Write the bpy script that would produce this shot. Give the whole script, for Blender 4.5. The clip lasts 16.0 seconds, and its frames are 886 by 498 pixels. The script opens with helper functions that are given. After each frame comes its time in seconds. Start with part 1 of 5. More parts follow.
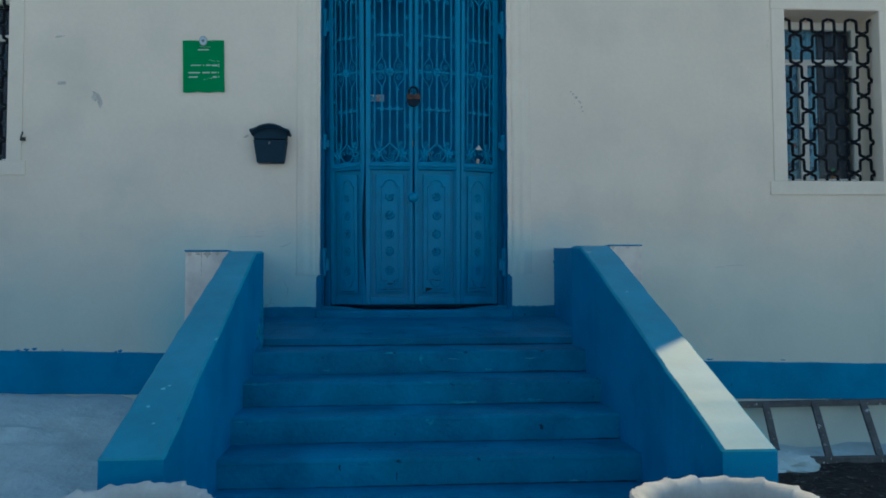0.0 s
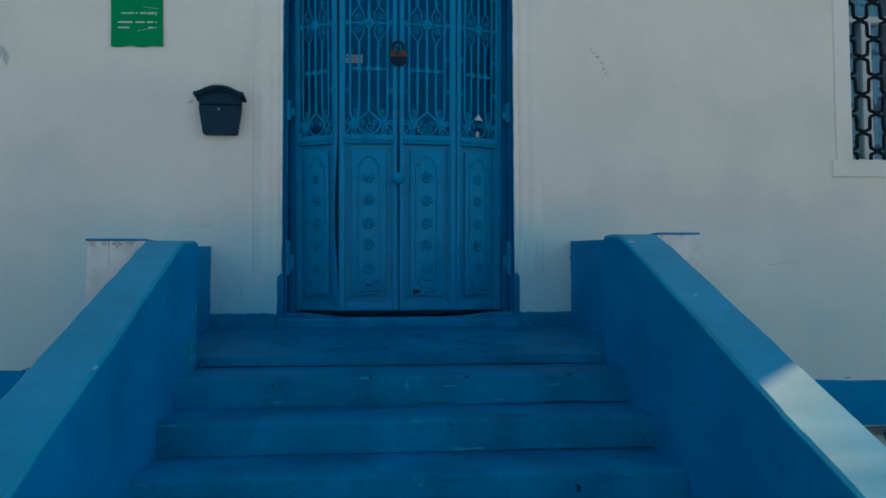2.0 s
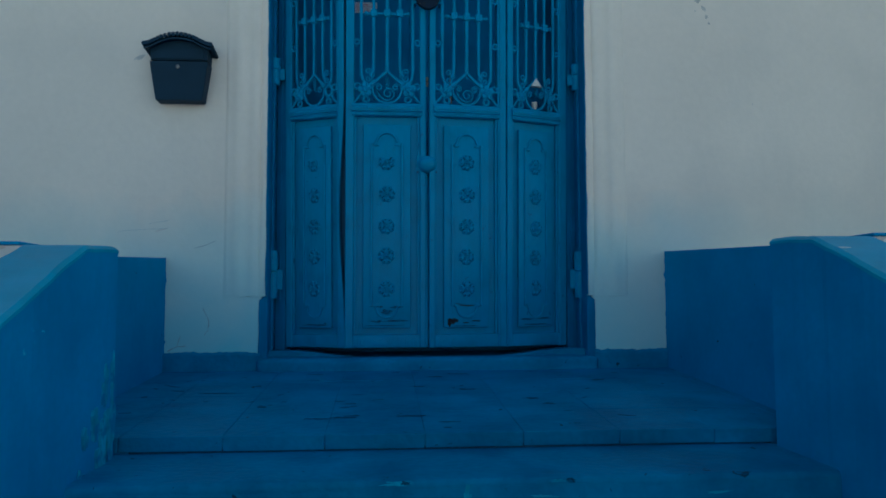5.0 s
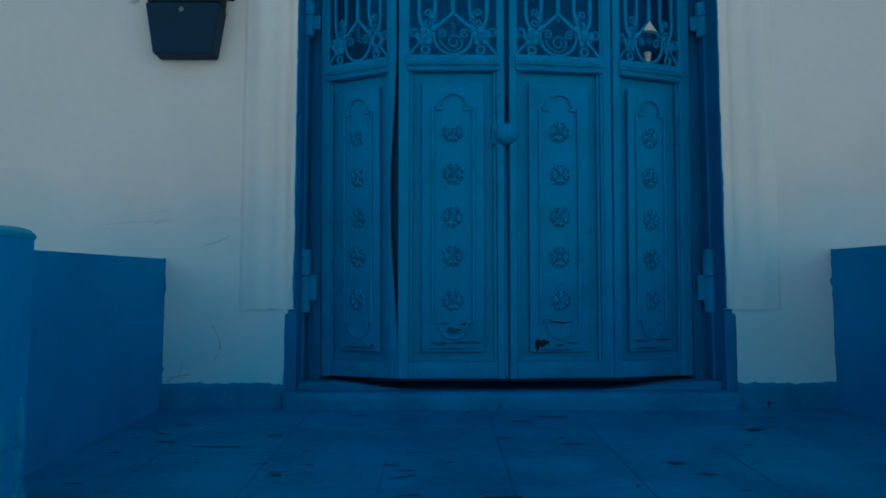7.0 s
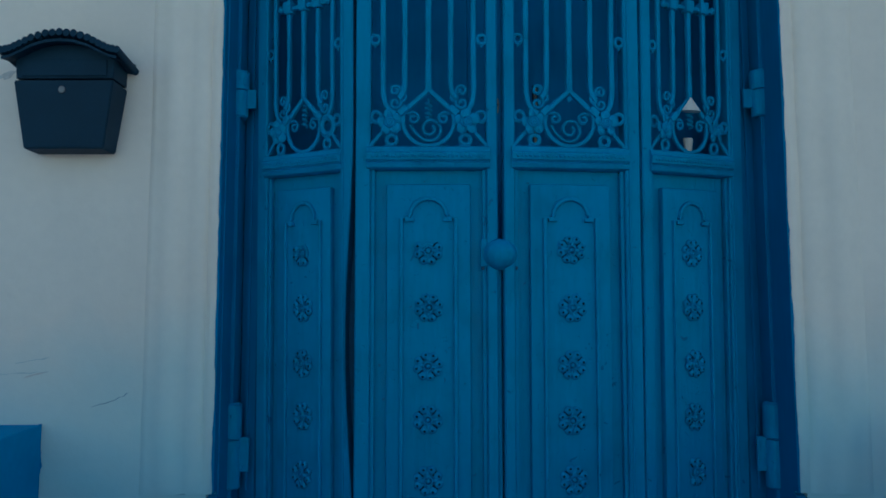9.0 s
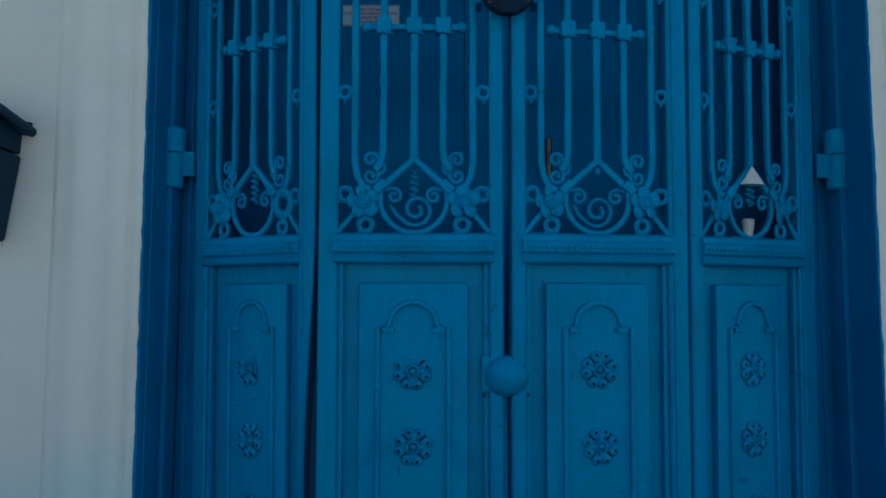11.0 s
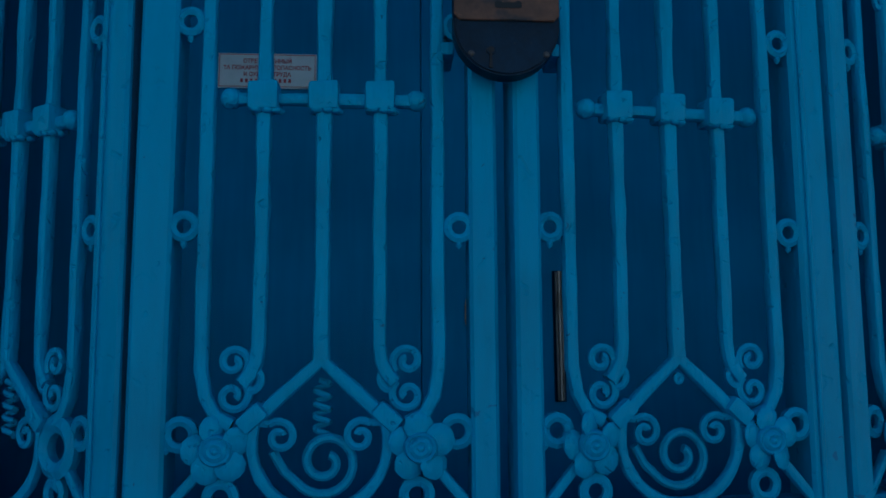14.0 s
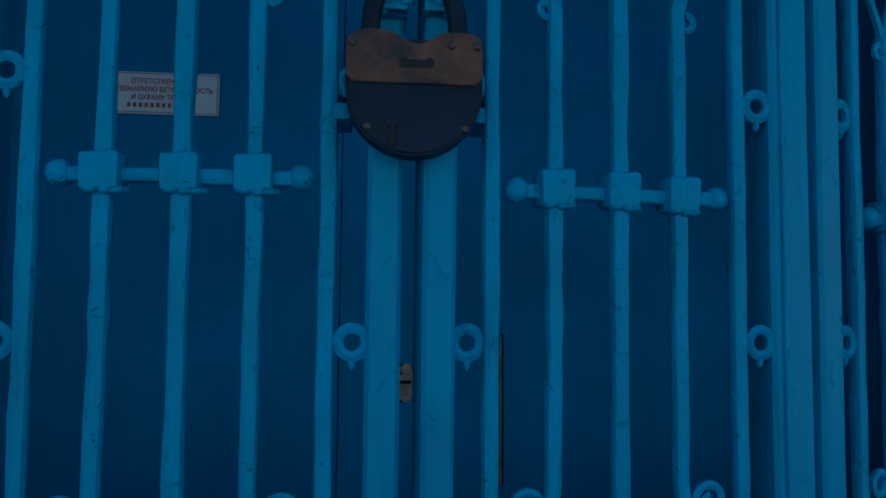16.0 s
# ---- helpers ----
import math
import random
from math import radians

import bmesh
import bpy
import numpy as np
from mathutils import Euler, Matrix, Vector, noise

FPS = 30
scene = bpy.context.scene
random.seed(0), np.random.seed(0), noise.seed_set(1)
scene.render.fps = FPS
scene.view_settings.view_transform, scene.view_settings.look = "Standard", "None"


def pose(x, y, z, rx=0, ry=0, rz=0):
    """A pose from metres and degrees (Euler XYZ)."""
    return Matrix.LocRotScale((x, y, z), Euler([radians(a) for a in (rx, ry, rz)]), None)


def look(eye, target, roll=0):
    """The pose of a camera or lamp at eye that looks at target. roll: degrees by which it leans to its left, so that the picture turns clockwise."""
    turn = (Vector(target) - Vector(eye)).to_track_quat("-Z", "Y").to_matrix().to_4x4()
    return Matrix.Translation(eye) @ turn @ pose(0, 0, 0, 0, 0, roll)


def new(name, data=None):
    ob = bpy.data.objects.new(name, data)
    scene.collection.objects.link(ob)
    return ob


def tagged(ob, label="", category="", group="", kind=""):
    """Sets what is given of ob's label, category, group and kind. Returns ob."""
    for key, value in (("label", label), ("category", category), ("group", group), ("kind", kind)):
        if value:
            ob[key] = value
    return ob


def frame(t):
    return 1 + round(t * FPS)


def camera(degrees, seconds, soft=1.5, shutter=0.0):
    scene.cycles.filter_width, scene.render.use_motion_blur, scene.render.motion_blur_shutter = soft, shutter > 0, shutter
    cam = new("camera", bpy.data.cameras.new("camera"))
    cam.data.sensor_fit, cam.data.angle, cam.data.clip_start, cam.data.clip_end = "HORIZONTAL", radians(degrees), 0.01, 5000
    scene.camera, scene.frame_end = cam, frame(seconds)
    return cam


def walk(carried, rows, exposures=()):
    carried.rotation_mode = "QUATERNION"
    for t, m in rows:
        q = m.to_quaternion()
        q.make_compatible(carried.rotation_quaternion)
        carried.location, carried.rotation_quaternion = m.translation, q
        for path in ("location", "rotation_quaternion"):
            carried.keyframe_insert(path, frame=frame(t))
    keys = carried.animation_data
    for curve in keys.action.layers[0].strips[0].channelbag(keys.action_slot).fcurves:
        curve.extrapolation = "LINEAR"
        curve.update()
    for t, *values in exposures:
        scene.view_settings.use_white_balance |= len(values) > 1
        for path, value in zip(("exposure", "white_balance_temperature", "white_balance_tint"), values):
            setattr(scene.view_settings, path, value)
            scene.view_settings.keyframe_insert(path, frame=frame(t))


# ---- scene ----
cam = camera(61.0, 16.0, soft=1.7)
PATH = [
    (0, (-0.142, -6.398, 1.223), (-0.023, -4.404, 1.314), -0.2),
    (0.5, (-0.121, -6.105, 1.213), (0.009, -4.111, 1.304), -0.2),
    (1, (-0.126, -5.804, 1.194), (0.014, -3.811, 1.285), -0.2),
    (1.5, (-0.135, -5.483, 1.211), (0.012, -3.49, 1.304), -0.2),
    (2, (-0.1, -5.182, 1.216), (0.053, -3.191, 1.312), -0.2),
    (2.5, (-0.108, -4.937, 1.236), (0.051, -2.946, 1.336), -0.1),
    (3, (-0.164, -4.687, 1.246), (0.002, -2.696, 1.348), -0.1),
    (3.5, (-0.19, -4.446, 1.261), (-0.022, -2.455, 1.364), -0.2),
    (3.7, (-0.19, -4.351, 1.263), (-0.02, -2.361, 1.364), -0.1),
    (6, (-0.24, -3.285, 1.273), (-0.149, -1.295, 1.45), -0.3),
    (6.5, (-0.237, -3.077, 1.264), (-0.201, -1.086, 1.447), -0.1),
    (7, (-0.271, -2.784, 1.277), (-0.256, -0.792, 1.452), -0.0),
    (7.5, (-0.294, -2.529, 1.456), (-0.282, -0.537, 1.626), -0.0),
    (8, (-0.246, -2.377, 1.559), (-0.243, -0.385, 1.738), -0.0),
    (8.5, (-0.188, -2.227, 1.696), (-0.186, -0.234, 1.865), -0.1),
    (8.7, (-0.179, -2.178, 1.729), (-0.18, -0.187, 1.914), -0.1),
    (10.8, (-0.158, -1.672, 2.062), (-0.149, 0.322, 2.219), 0.1),
    (11, (-0.158, -1.635, 2.087), (-0.147, 0.358, 2.254), 0.1),
    (11.5, (-0.181, -1.505, 2.111), (-0.169, 0.481, 2.348), 0.1),
    (12, (-0.19, -1.388, 2.214), (-0.162, 0.598, 2.453), 0.0),
    (12.5, (-0.152, -1.246, 2.269), (-0.102, 0.74, 2.499), -0.1),
    (13, (-0.107, -1.079, 2.373), (-0.039, 0.905, 2.616), -0.1),
    (13.5, (-0.079, -0.969, 2.416), (-0.004, 1.013, 2.67), -0.3),
    (14, (-0.132, -0.856, 2.423), (-0.006, 1.12, 2.702), -0.4),
    (14.5, (-0.168, -0.767, 2.507), (0.026, 1.209, 2.747), -0.2),
    (15, (-0.138, -0.737, 2.55), (0.084, 1.237, 2.781), -0.1),
    (15.5, (-0.09, -0.718, 2.573), (0.132, 1.257, 2.794), 0.1),
    (16, (-0.047, -0.704, 2.587), (0.148, 1.278, 2.769), 0.4),
]
walk(cam, [(t, look(eye, target, roll)) for t, eye, target, roll in PATH], exposures=[(0.0, 0.68, 6450, -3.0), (3.5, 0.67, 6250, -3.5), (6.0, 0.64, 6000, -7.0), (8.5, 0.60, 5750, -8.0), (11.0, 0.61, 5850, -6.0), (13.0, 0.56, 5950, -3.0), (16.0, 0.49, 5900, -3.0)])

# ---- world and light ----
SUN_EL, SUN_AZ = radians(50.0), radians(34.0)      # above the horizon; from +y towards +x
world = bpy.data.worlds.new("sky")
world.use_nodes = True
wn = world.node_tree
sky = wn.nodes.new("ShaderNodeTexSky")
sky.sky_type, sky.sun_disc = "NISHITA", False
sky.sun_elevation, sky.sun_rotation, sky.ozone_density = SUN_EL, SUN_AZ, 1.3
sky.dust_density = 0.0
wn.links.new(sky.outputs[0], wn.nodes["Background"].inputs[0])
wn.nodes["Background"].inputs[1].default_value = 0.10
scene.world = world
sun_dir = Vector((math.sin(SUN_AZ) * math.cos(SUN_EL), math.cos(SUN_AZ) * math.cos(SUN_EL), math.sin(SUN_EL)))
sun = new("sun", bpy.data.lights.new("sun", "SUN"))
sun.data.energy, sun.data.angle, sun.data.color = 1.35, radians(0.5), (1.0, 0.74, 0.45)
sun.matrix_world = look(sun_dir * 30, (0, 0, 0))


# ---- materials ----
def material(name, base, rough=0.6, metal=0.0, vary=0.12, scale=6.0, grain=90.0, bump=0.2, depth=0.002, tint=None, tint_scale=2.5, tint_amount=0.0, sharp=(0.45, 0.6), spec=0.5, per_object=0.0, chips=(), streak=0.0, bounce_tint=None, lumps=0.0):
    """A painted or mineral surface: two scales of tone, stains of a second colour, and fine relief."""
    m = bpy.data.materials.new(name)
    m.use_nodes = True
    nt = m.node_tree
    n, l = nt.nodes, nt.links
    b = n["Principled BSDF"]
    tc = n.new("ShaderNodeTexCoord")
    big = n.new("ShaderNodeTexNoise")
    big.inputs["Scale"].default_value, big.inputs["Detail"].default_value = scale, 5
    fine = n.new("ShaderNodeTexNoise")
    fine.inputs["Scale"].default_value, fine.inputs["Detail"].default_value = grain, 4
    geo = n.new("ShaderNodeNewGeometry")
    l.new(geo.outputs["Position"], big.inputs["Vector"])
    if streak:
        mp = n.new("ShaderNodeMapping")
        mp.inputs["Scale"].default_value = (1, 1, streak)
        l.new(geo.outputs["Position"], mp.inputs["Vector"])
        l.new(mp.outputs[0], fine.inputs["Vector"])
    else:
        l.new(geo.outputs["Position"], fine.inputs["Vector"])
    add = n.new("ShaderNodeMath")
    add.operation = "MULTIPLY_ADD"
    l.new(fine.outputs[0], add.inputs[0])
    add.inputs[1].default_value = 0.4
    l.new(big.outputs[0], add.inputs[2])
    rng = n.new("ShaderNodeMapRange")
    rng.inputs[1].default_value, rng.inputs[2].default_value = 0.4, 1.0
    rng.inputs[3].default_value, rng.inputs[4].default_value = 1 - vary, 1 + vary
    l.new(add.outputs[0], rng.inputs[0])
    value = rng.outputs[0]
    if per_object:
        info = n.new("ShaderNodeObjectInfo")
        r2 = n.new("ShaderNodeMapRange")
        r2.inputs[3].default_value, r2.inputs[4].default_value = 1 - per_object, 1 + per_object
        l.new(info.outputs["Random"], r2.inputs[0])
        mul = n.new("ShaderNodeMath")
        mul.operation = "MULTIPLY"
        l.new(value, mul.inputs[0])
        l.new(r2.outputs[0], mul.inputs[1])
        value = mul.outputs[0]
    vec = n.new("ShaderNodeVectorMath")
    vec.operation = "SCALE"
    vec.inputs[0].default_value = base[:3]
    l.new(value, vec.inputs["Scale"])
    colour = vec.outputs[0]
    if tint:
        tn = n.new("ShaderNodeTexNoise")
        tn.inputs["Scale"].default_value, tn.inputs["Detail"].default_value = tint_scale, 7
        l.new(geo.outputs["Position"], tn.inputs["Vector"])
        tr = n.new("ShaderNodeMapRange")
        tr.inputs[1].default_value, tr.inputs[2].default_value = sharp
        tr.inputs[4].default_value = tint_amount
        l.new(tn.outputs[0], tr.inputs[0])
        mix = n.new("ShaderNodeMix")
        mix.data_type = "RGBA"
        l.new(tr.outputs[0], mix.inputs["Factor"])
        l.new(colour, mix.inputs["A"])
        mix.inputs["B"].default_value = (*tint[:3], 1)
        colour = mix.outputs["Result"]
    # blue bounce light painted into the colour, strongest low down beside the doorway
    if bounce_tint:
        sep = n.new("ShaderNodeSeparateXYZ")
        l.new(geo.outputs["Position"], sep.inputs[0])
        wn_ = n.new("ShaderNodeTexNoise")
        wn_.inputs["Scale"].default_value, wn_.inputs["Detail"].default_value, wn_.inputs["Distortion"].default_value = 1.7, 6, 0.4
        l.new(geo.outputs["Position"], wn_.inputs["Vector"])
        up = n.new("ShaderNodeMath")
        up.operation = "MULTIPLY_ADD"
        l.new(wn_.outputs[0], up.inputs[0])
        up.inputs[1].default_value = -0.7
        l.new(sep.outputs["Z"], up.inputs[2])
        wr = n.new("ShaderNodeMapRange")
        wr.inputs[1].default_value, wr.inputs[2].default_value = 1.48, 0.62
        wr.inputs[4].default_value = bounce_tint[3]
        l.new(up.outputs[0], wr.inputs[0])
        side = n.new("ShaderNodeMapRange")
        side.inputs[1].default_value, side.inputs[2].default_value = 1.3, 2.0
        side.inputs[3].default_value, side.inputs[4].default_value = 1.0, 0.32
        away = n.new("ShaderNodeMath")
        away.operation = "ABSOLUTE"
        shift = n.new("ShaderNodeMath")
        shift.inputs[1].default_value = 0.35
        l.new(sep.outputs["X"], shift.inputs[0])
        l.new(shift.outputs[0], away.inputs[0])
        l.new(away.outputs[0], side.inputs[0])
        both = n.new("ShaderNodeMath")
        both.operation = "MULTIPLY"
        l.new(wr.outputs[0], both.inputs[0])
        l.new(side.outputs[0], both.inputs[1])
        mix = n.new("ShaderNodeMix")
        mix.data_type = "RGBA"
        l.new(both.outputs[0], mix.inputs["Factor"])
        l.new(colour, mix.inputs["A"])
        mix.inputs["B"].default_value = (*bounce_tint[:3], 1)
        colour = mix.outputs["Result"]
    for chip, chip_scale, edge in chips:
        cn = n.new("ShaderNodeTexNoise")
        cn.inputs["Scale"].default_value, cn.inputs["Detail"].default_value, cn.inputs["Distortion"].default_value = chip_scale, 3, 0.6
        l.new(geo.outputs["Position"], cn.inputs["Vector"])
        cr = n.new("ShaderNodeMapRange")
        cr.inputs[1].default_value, cr.inputs[2].default_value = edge, edge + 0.015
        l.new(cn.outputs[0], cr.inputs[0])
        mix = n.new("ShaderNodeMix")
        mix.data_type = "RGBA"
        l.new(cr.outputs[0], mix.inputs["Factor"])
        l.new(colour, mix.inputs["A"])
        mix.inputs["B"].default_value = (*chip, 1)
        colour = mix.outputs["Result"]
    l.new(colour, b.inputs["Base Color"])
    b.inputs["Roughness"].default_value, b.inputs["Metallic"].default_value = rough, metal
    b.inputs["Specular IOR Level"].default_value = spec
    bp = n.new("ShaderNodeBump")
    bp.inputs["Strength"].default_value, bp.inputs["Distance"].default_value = bump, depth
    height = add.outputs[0]
    if lumps:
        ln = n.new("ShaderNodeTexNoise")
        ln.inputs["Scale"].default_value, ln.inputs["Detail"].default_value, ln.inputs["Distortion"].default_value = lumps, 2, 0.5
        l.new(geo.outputs["Position"], ln.inputs["Vector"])
        lr = n.new("ShaderNodeMapRange")
        lr.inputs[1].default_value, lr.inputs[2].default_value = 0.24, 0.37
        l.new(ln.outputs[0], lr.inputs[0])
        la = n.new("ShaderNodeMath")
        la.operation = "MULTIPLY_ADD"
        l.new(lr.outputs[0], la.inputs[0])
        la.inputs[1].default_value = 0.26
        l.new(height, la.inputs[2])
        height = la.outputs[0]
    l.new(height, bp.inputs["Height"])
    l.new(bp.outputs[0], b.inputs["Normal"])
    return m


WALL = material("lime_plaster", (0.80, 0.708, 0.605), 0.9, vary=0.07, scale=1.3, grain=28, bump=0.4, depth=0.008, tint=(0.54, 0.52, 0.48), tint_scale=1.5, tint_amount=0.3, sharp=(0.48, 0.68), spec=0.15, chips=[((0.45, 0.45, 0.45), 7.0, 0.80)], bounce_tint=(0.16, 0.60, 0.69, 0.94))
TRIM = material("white_trim", (0.80, 0.715, 0.612), 0.85, vary=0.07, scale=3, grain=40, bump=0.35, depth=0.004, spec=0.15, chips=[((0.40, 0.40, 0.39), 11.0, 0.76)], bounce_tint=(0.16, 0.60, 0.69, 0.94))
BLUE_WALL = material("blue_masonry_paint", (0.0008, 0.232, 0.460), 0.62, vary=0.16, scale=2.2, grain=45, bump=0.45, depth=0.005, tint=(0.002, 0.15, 0.33), tint_scale=3.5, tint_amount=0.5, sharp=(0.45, 0.7), spec=0.15, chips=[((0.02, 0.05, 0.08), 14.0, 0.755), ((0.10, 0.42, 0.60), 9.0, 0.745)])
BLUE_CAP = material("pale_blue_masonry_paint", (0.006, 0.30, 0.448), 0.50, vary=0.14, scale=5, grain=45, bump=0.25, depth=0.004, spec=0.36, tint=(0.02, 0.33, 0.51), tint_scale=5, tint_amount=0.5, sharp=(0.5, 0.7), chips=[((0.02, 0.12, 0.22), 8.0, 0.78)])
# tile blue; on steps, threshold and baseboard its darker tone paints in shade
BLUE_TILE_SHADE = material("blue_tile_shade_paint", (0.0014, 0.194, 0.356), 0.6, vary=0.30, scale=3.2, grain=42, bump=1.0, depth=0.011, tint=(0.001, 0.09, 0.2), tint_scale=4, tint_amount=0.5, sharp=(0.5, 0.7), spec=0.14, per_object=0.04, chips=[((0.006, 0.045, 0.085), 17.0, 0.715), ((0.004, 0.07, 0.14), 48.0, 0.73), ((0.02, 0.25, 0.40), 13.0, 0.75)])
BLUE = material("blue_enamel", (0.0012, 0.222, 0.405), 0.45, vary=0.22, scale=9, grain=110, bump=1.0, depth=0.007, tint=(0.001, 0.225, 0.44), tint_scale=9, tint_amount=0.45, sharp=(0.5, 0.72), spec=0.22, streak=0.22, chips=[((0.0008, 0.08, 0.17), 95.0, 0.72)], lumps=75.0)
GRAINED = material("brushed_blue_enamel", (0.0012, 0.222, 0.405), 0.45, vary=0.24, scale=7, grain=75, bump=0.8, depth=0.006, tint=(0.001, 0.17, 0.335), tint_scale=7, tint_amount=0.55, sharp=(0.48, 0.70), spec=0.22, streak=0.16, chips=[((0.0008, 0.08, 0.17), 95.0, 0.73), ((0.0008, 0.12, 0.25), 34.0, 0.70)], lumps=60.0)
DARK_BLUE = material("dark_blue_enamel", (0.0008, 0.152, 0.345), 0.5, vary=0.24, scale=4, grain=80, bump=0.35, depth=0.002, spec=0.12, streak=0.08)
BLACK = material("dark_void", (0.01, 0.012, 0.016), 0.9)
IRON = material("black_iron", (0.003, 0.006, 0.011), 0.7, vary=0.2, grain=200, spec=0.2)
LOCK = material("worn_lock_steel", (0.003, 0.015, 0.034), 0.45, vary=0.55, scale=25, grain=160, bump=0.6, depth=0.001, spec=0.14, chips=[((0.02, 0.026, 0.034), 70.0, 0.70)], tint=(0.012, 0.015, 0.020), tint_scale=40, tint_amount=0.4, sharp=(0.55, 0.7))
RUST = material("rusted_copper_plate", (0.078, 0.034, 0.021), 0.6, 0.15, vary=0.6, scale=38, grain=170, bump=0.6, depth=0.001, tint=(0.008, 0.010, 0.016), tint_scale=30, tint_amount=0.95, sharp=(0.47, 0.60), chips=[((0.14, 0.062, 0.036), 60.0, 0.66)])
DULL = material("dull_dark_steel", (0.045, 0.045, 0.05), 0.45, 0.4, vary=0.3, grain=150)
STEEL = material("dull_steel", (0.20, 0.20, 0.20), 0.45, 0.6, vary=0.2, grain=150)
FADED = material("faded_white_print", (0.5, 0.56, 0.52), 0.6)
MAIL = material("dark_slate_metal", (0.008, 0.033, 0.058), 0.6, vary=0.16, scale=8, grain=150, bump=0.15, spec=0.16)
GREEN = material("green_plastic", (0.001, 0.25, 0.085), 0.55, vary=0.08, scale=6, spec=0.08)
# the notice's dim, bluish shade behind the grille is put into this colour
PAPER = material("shade_tinted_paper", (0.42, 0.56, 0.63), 0.6, vary=0.1, scale=30)
PIER = material("flaking_pier_plaster", (0.76, 0.71, 0.65), 0.9, vary=0.20, scale=6, grain=20, bump=0.5, depth=0.004, spec=0.12, streak=0.08, tint=(0.55, 0.52, 0.48), tint_scale=9, tint_amount=0.55, sharp=(0.50, 0.66))
RUNOFF = material("brown_water_stain", (0.50, 0.45, 0.40), 0.95, vary=0.3, scale=30, grain=90, spec=0.1)
WHITE = material("white_paint", (0.78, 0.78, 0.76), 0.6, vary=0.04)
RED = material("red_print", (0.30, 0.03, 0.06), 0.6, vary=0.3, scale=200)
# dark jamb paint; part of the reveal's shade is put into this colour
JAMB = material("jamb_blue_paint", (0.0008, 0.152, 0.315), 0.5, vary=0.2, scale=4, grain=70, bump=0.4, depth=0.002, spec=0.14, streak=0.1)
CREAM = material("cream_paper", (0.60, 0.56, 0.50), 0.8, vary=0.1, scale=30)
FADED_BLUE = material("faded_blue_paint", (0.012, 0.30, 0.44), 0.65, vary=0.35, scale=16, grain=70, bump=0.5, depth=0.003, spec=0.15, streak=0.3, tint=(0.001, 0.18, 0.36), tint_scale=22, tint_amount=0.9, sharp=(0.48, 0.58))
RUBBED = material("rubbed_dark_paint", (0.0015, 0.055, 0.11), 0.7, vary=0.5, scale=40, grain=150, tint=(0.001, 0.13, 0.26), tint_scale=45, tint_amount=0.8, sharp=(0.5, 0.6), spec=0.15)
PIT = material("dark_pit", (0.001, 0.012, 0.030), 0.9, vary=0.3, scale=60, grain=200, spec=0.1)
DARK_RECESS = material("dark_blue_recess", (0.002, 0.050, 0.105), 0.8, vary=0.3, scale=40, grain=200)
# old snow whose base colour holds the blue of lying in shadow
SNOW = material("shade_blue_old_snow", (0.52, 0.68, 0.71), 0.85, vary=0.14, scale=5, grain=30, bump=0.8, depth=0.03, tint=(0.36, 0.47, 0.50), tint_scale=2.6, tint_amount=0.5, sharp=(0.5, 0.75), spec=0.2, chips=[((0.08, 0.09, 0.10), 26.0, 0.745)])
# unseen bright snow, added to bounce sunlight onto the facade
BOUNCE_FIELD = material("bounce_snow_field", (0.82, 0.83, 0.84), 0.9, vary=0.06, scale=0.7, grain=9, bump=0.6, depth=0.04, spec=0.1)
SOIL = material("wet_soil", (0.034, 0.031, 0.030), 0.9, vary=0.6, scale=14, grain=70, bump=1.0, depth=0.05, tint=(0.20, 0.21, 0.22), tint_scale=22, tint_amount=0.6, sharp=(0.60, 0.68), spec=0.2, chips=[((0.10, 0.09, 0.085), 40.0, 0.66)])
WOOD = material("weathered_wood", (0.12, 0.125, 0.13), 0.85, vary=0.35, scale=12, grain=120, bump=0.5, depth=0.003, spec=0.2, chips=[((0.45, 0.47, 0.48), 30.0, 0.66)])
PLASTER_POT = material("painted_concrete_planter", (0.62, 0.62, 0.57), 0.85, vary=0.18, scale=8, grain=70, bump=0.4, depth=0.004)
# the dimness indoors is put into this near-black colour
ROOM = material("room_painted_dark", (0.018, 0.024, 0.034), 0.9)
CURTAIN = material("blue_patterned_curtain", (0.30, 0.66, 0.88), 0.9, vary=0.30, scale=9, grain=40, tint=(0.03, 0.15, 0.32), tint_scale=9, tint_amount=0.85, sharp=(0.55, 0.60), chips=[((0.45, 0.16, 0.14), 8.0, 0.68)])
DRAPE = material("dark_navy_drape", (0.012, 0.03, 0.07), 0.9, vary=0.4, scale=8, grain=50)
TARNISH = material("tarnished_brass", (0.21, 0.19, 0.165), 0.6, 0.2, vary=0.4, scale=60, grain=200, tint=(0.16, 0.06, 0.03), tint_scale=70, tint_amount=0.8, sharp=(0.52, 0.62), chips=[((0.02, 0.03, 0.05), 150.0, 0.66)])
RIB = material("bare_steel_rib", (0.26, 0.255, 0.24), 0.45, 0.3, vary=0.3, scale=30, grain=160, tint=(0.05, 0.04, 0.035), tint_scale=25, tint_amount=0.6, sharp=(0.5, 0.65))
BEIGE = material("beige_plastic", (0.45, 0.42, 0.36), 0.6)
GLASS = bpy.data.materials.new("window_glass")
GLASS.use_nodes = True
gn, gl = GLASS.node_tree.nodes, GLASS.node_tree.links
gn.remove(gn["Principled BSDF"])
clear, shine, fresnel, both = gn.new("ShaderNodeBsdfTransparent"), gn.new("ShaderNodeBsdfGlossy"), gn.new("ShaderNodeFresnel"), gn.new("ShaderNodeMixShader")
clear.inputs[0].default_value = (0.88, 0.92, 0.92, 1)
shine.inputs["Roughness"].default_value, fresnel.inputs["IOR"].default_value = 0.22, 1.45
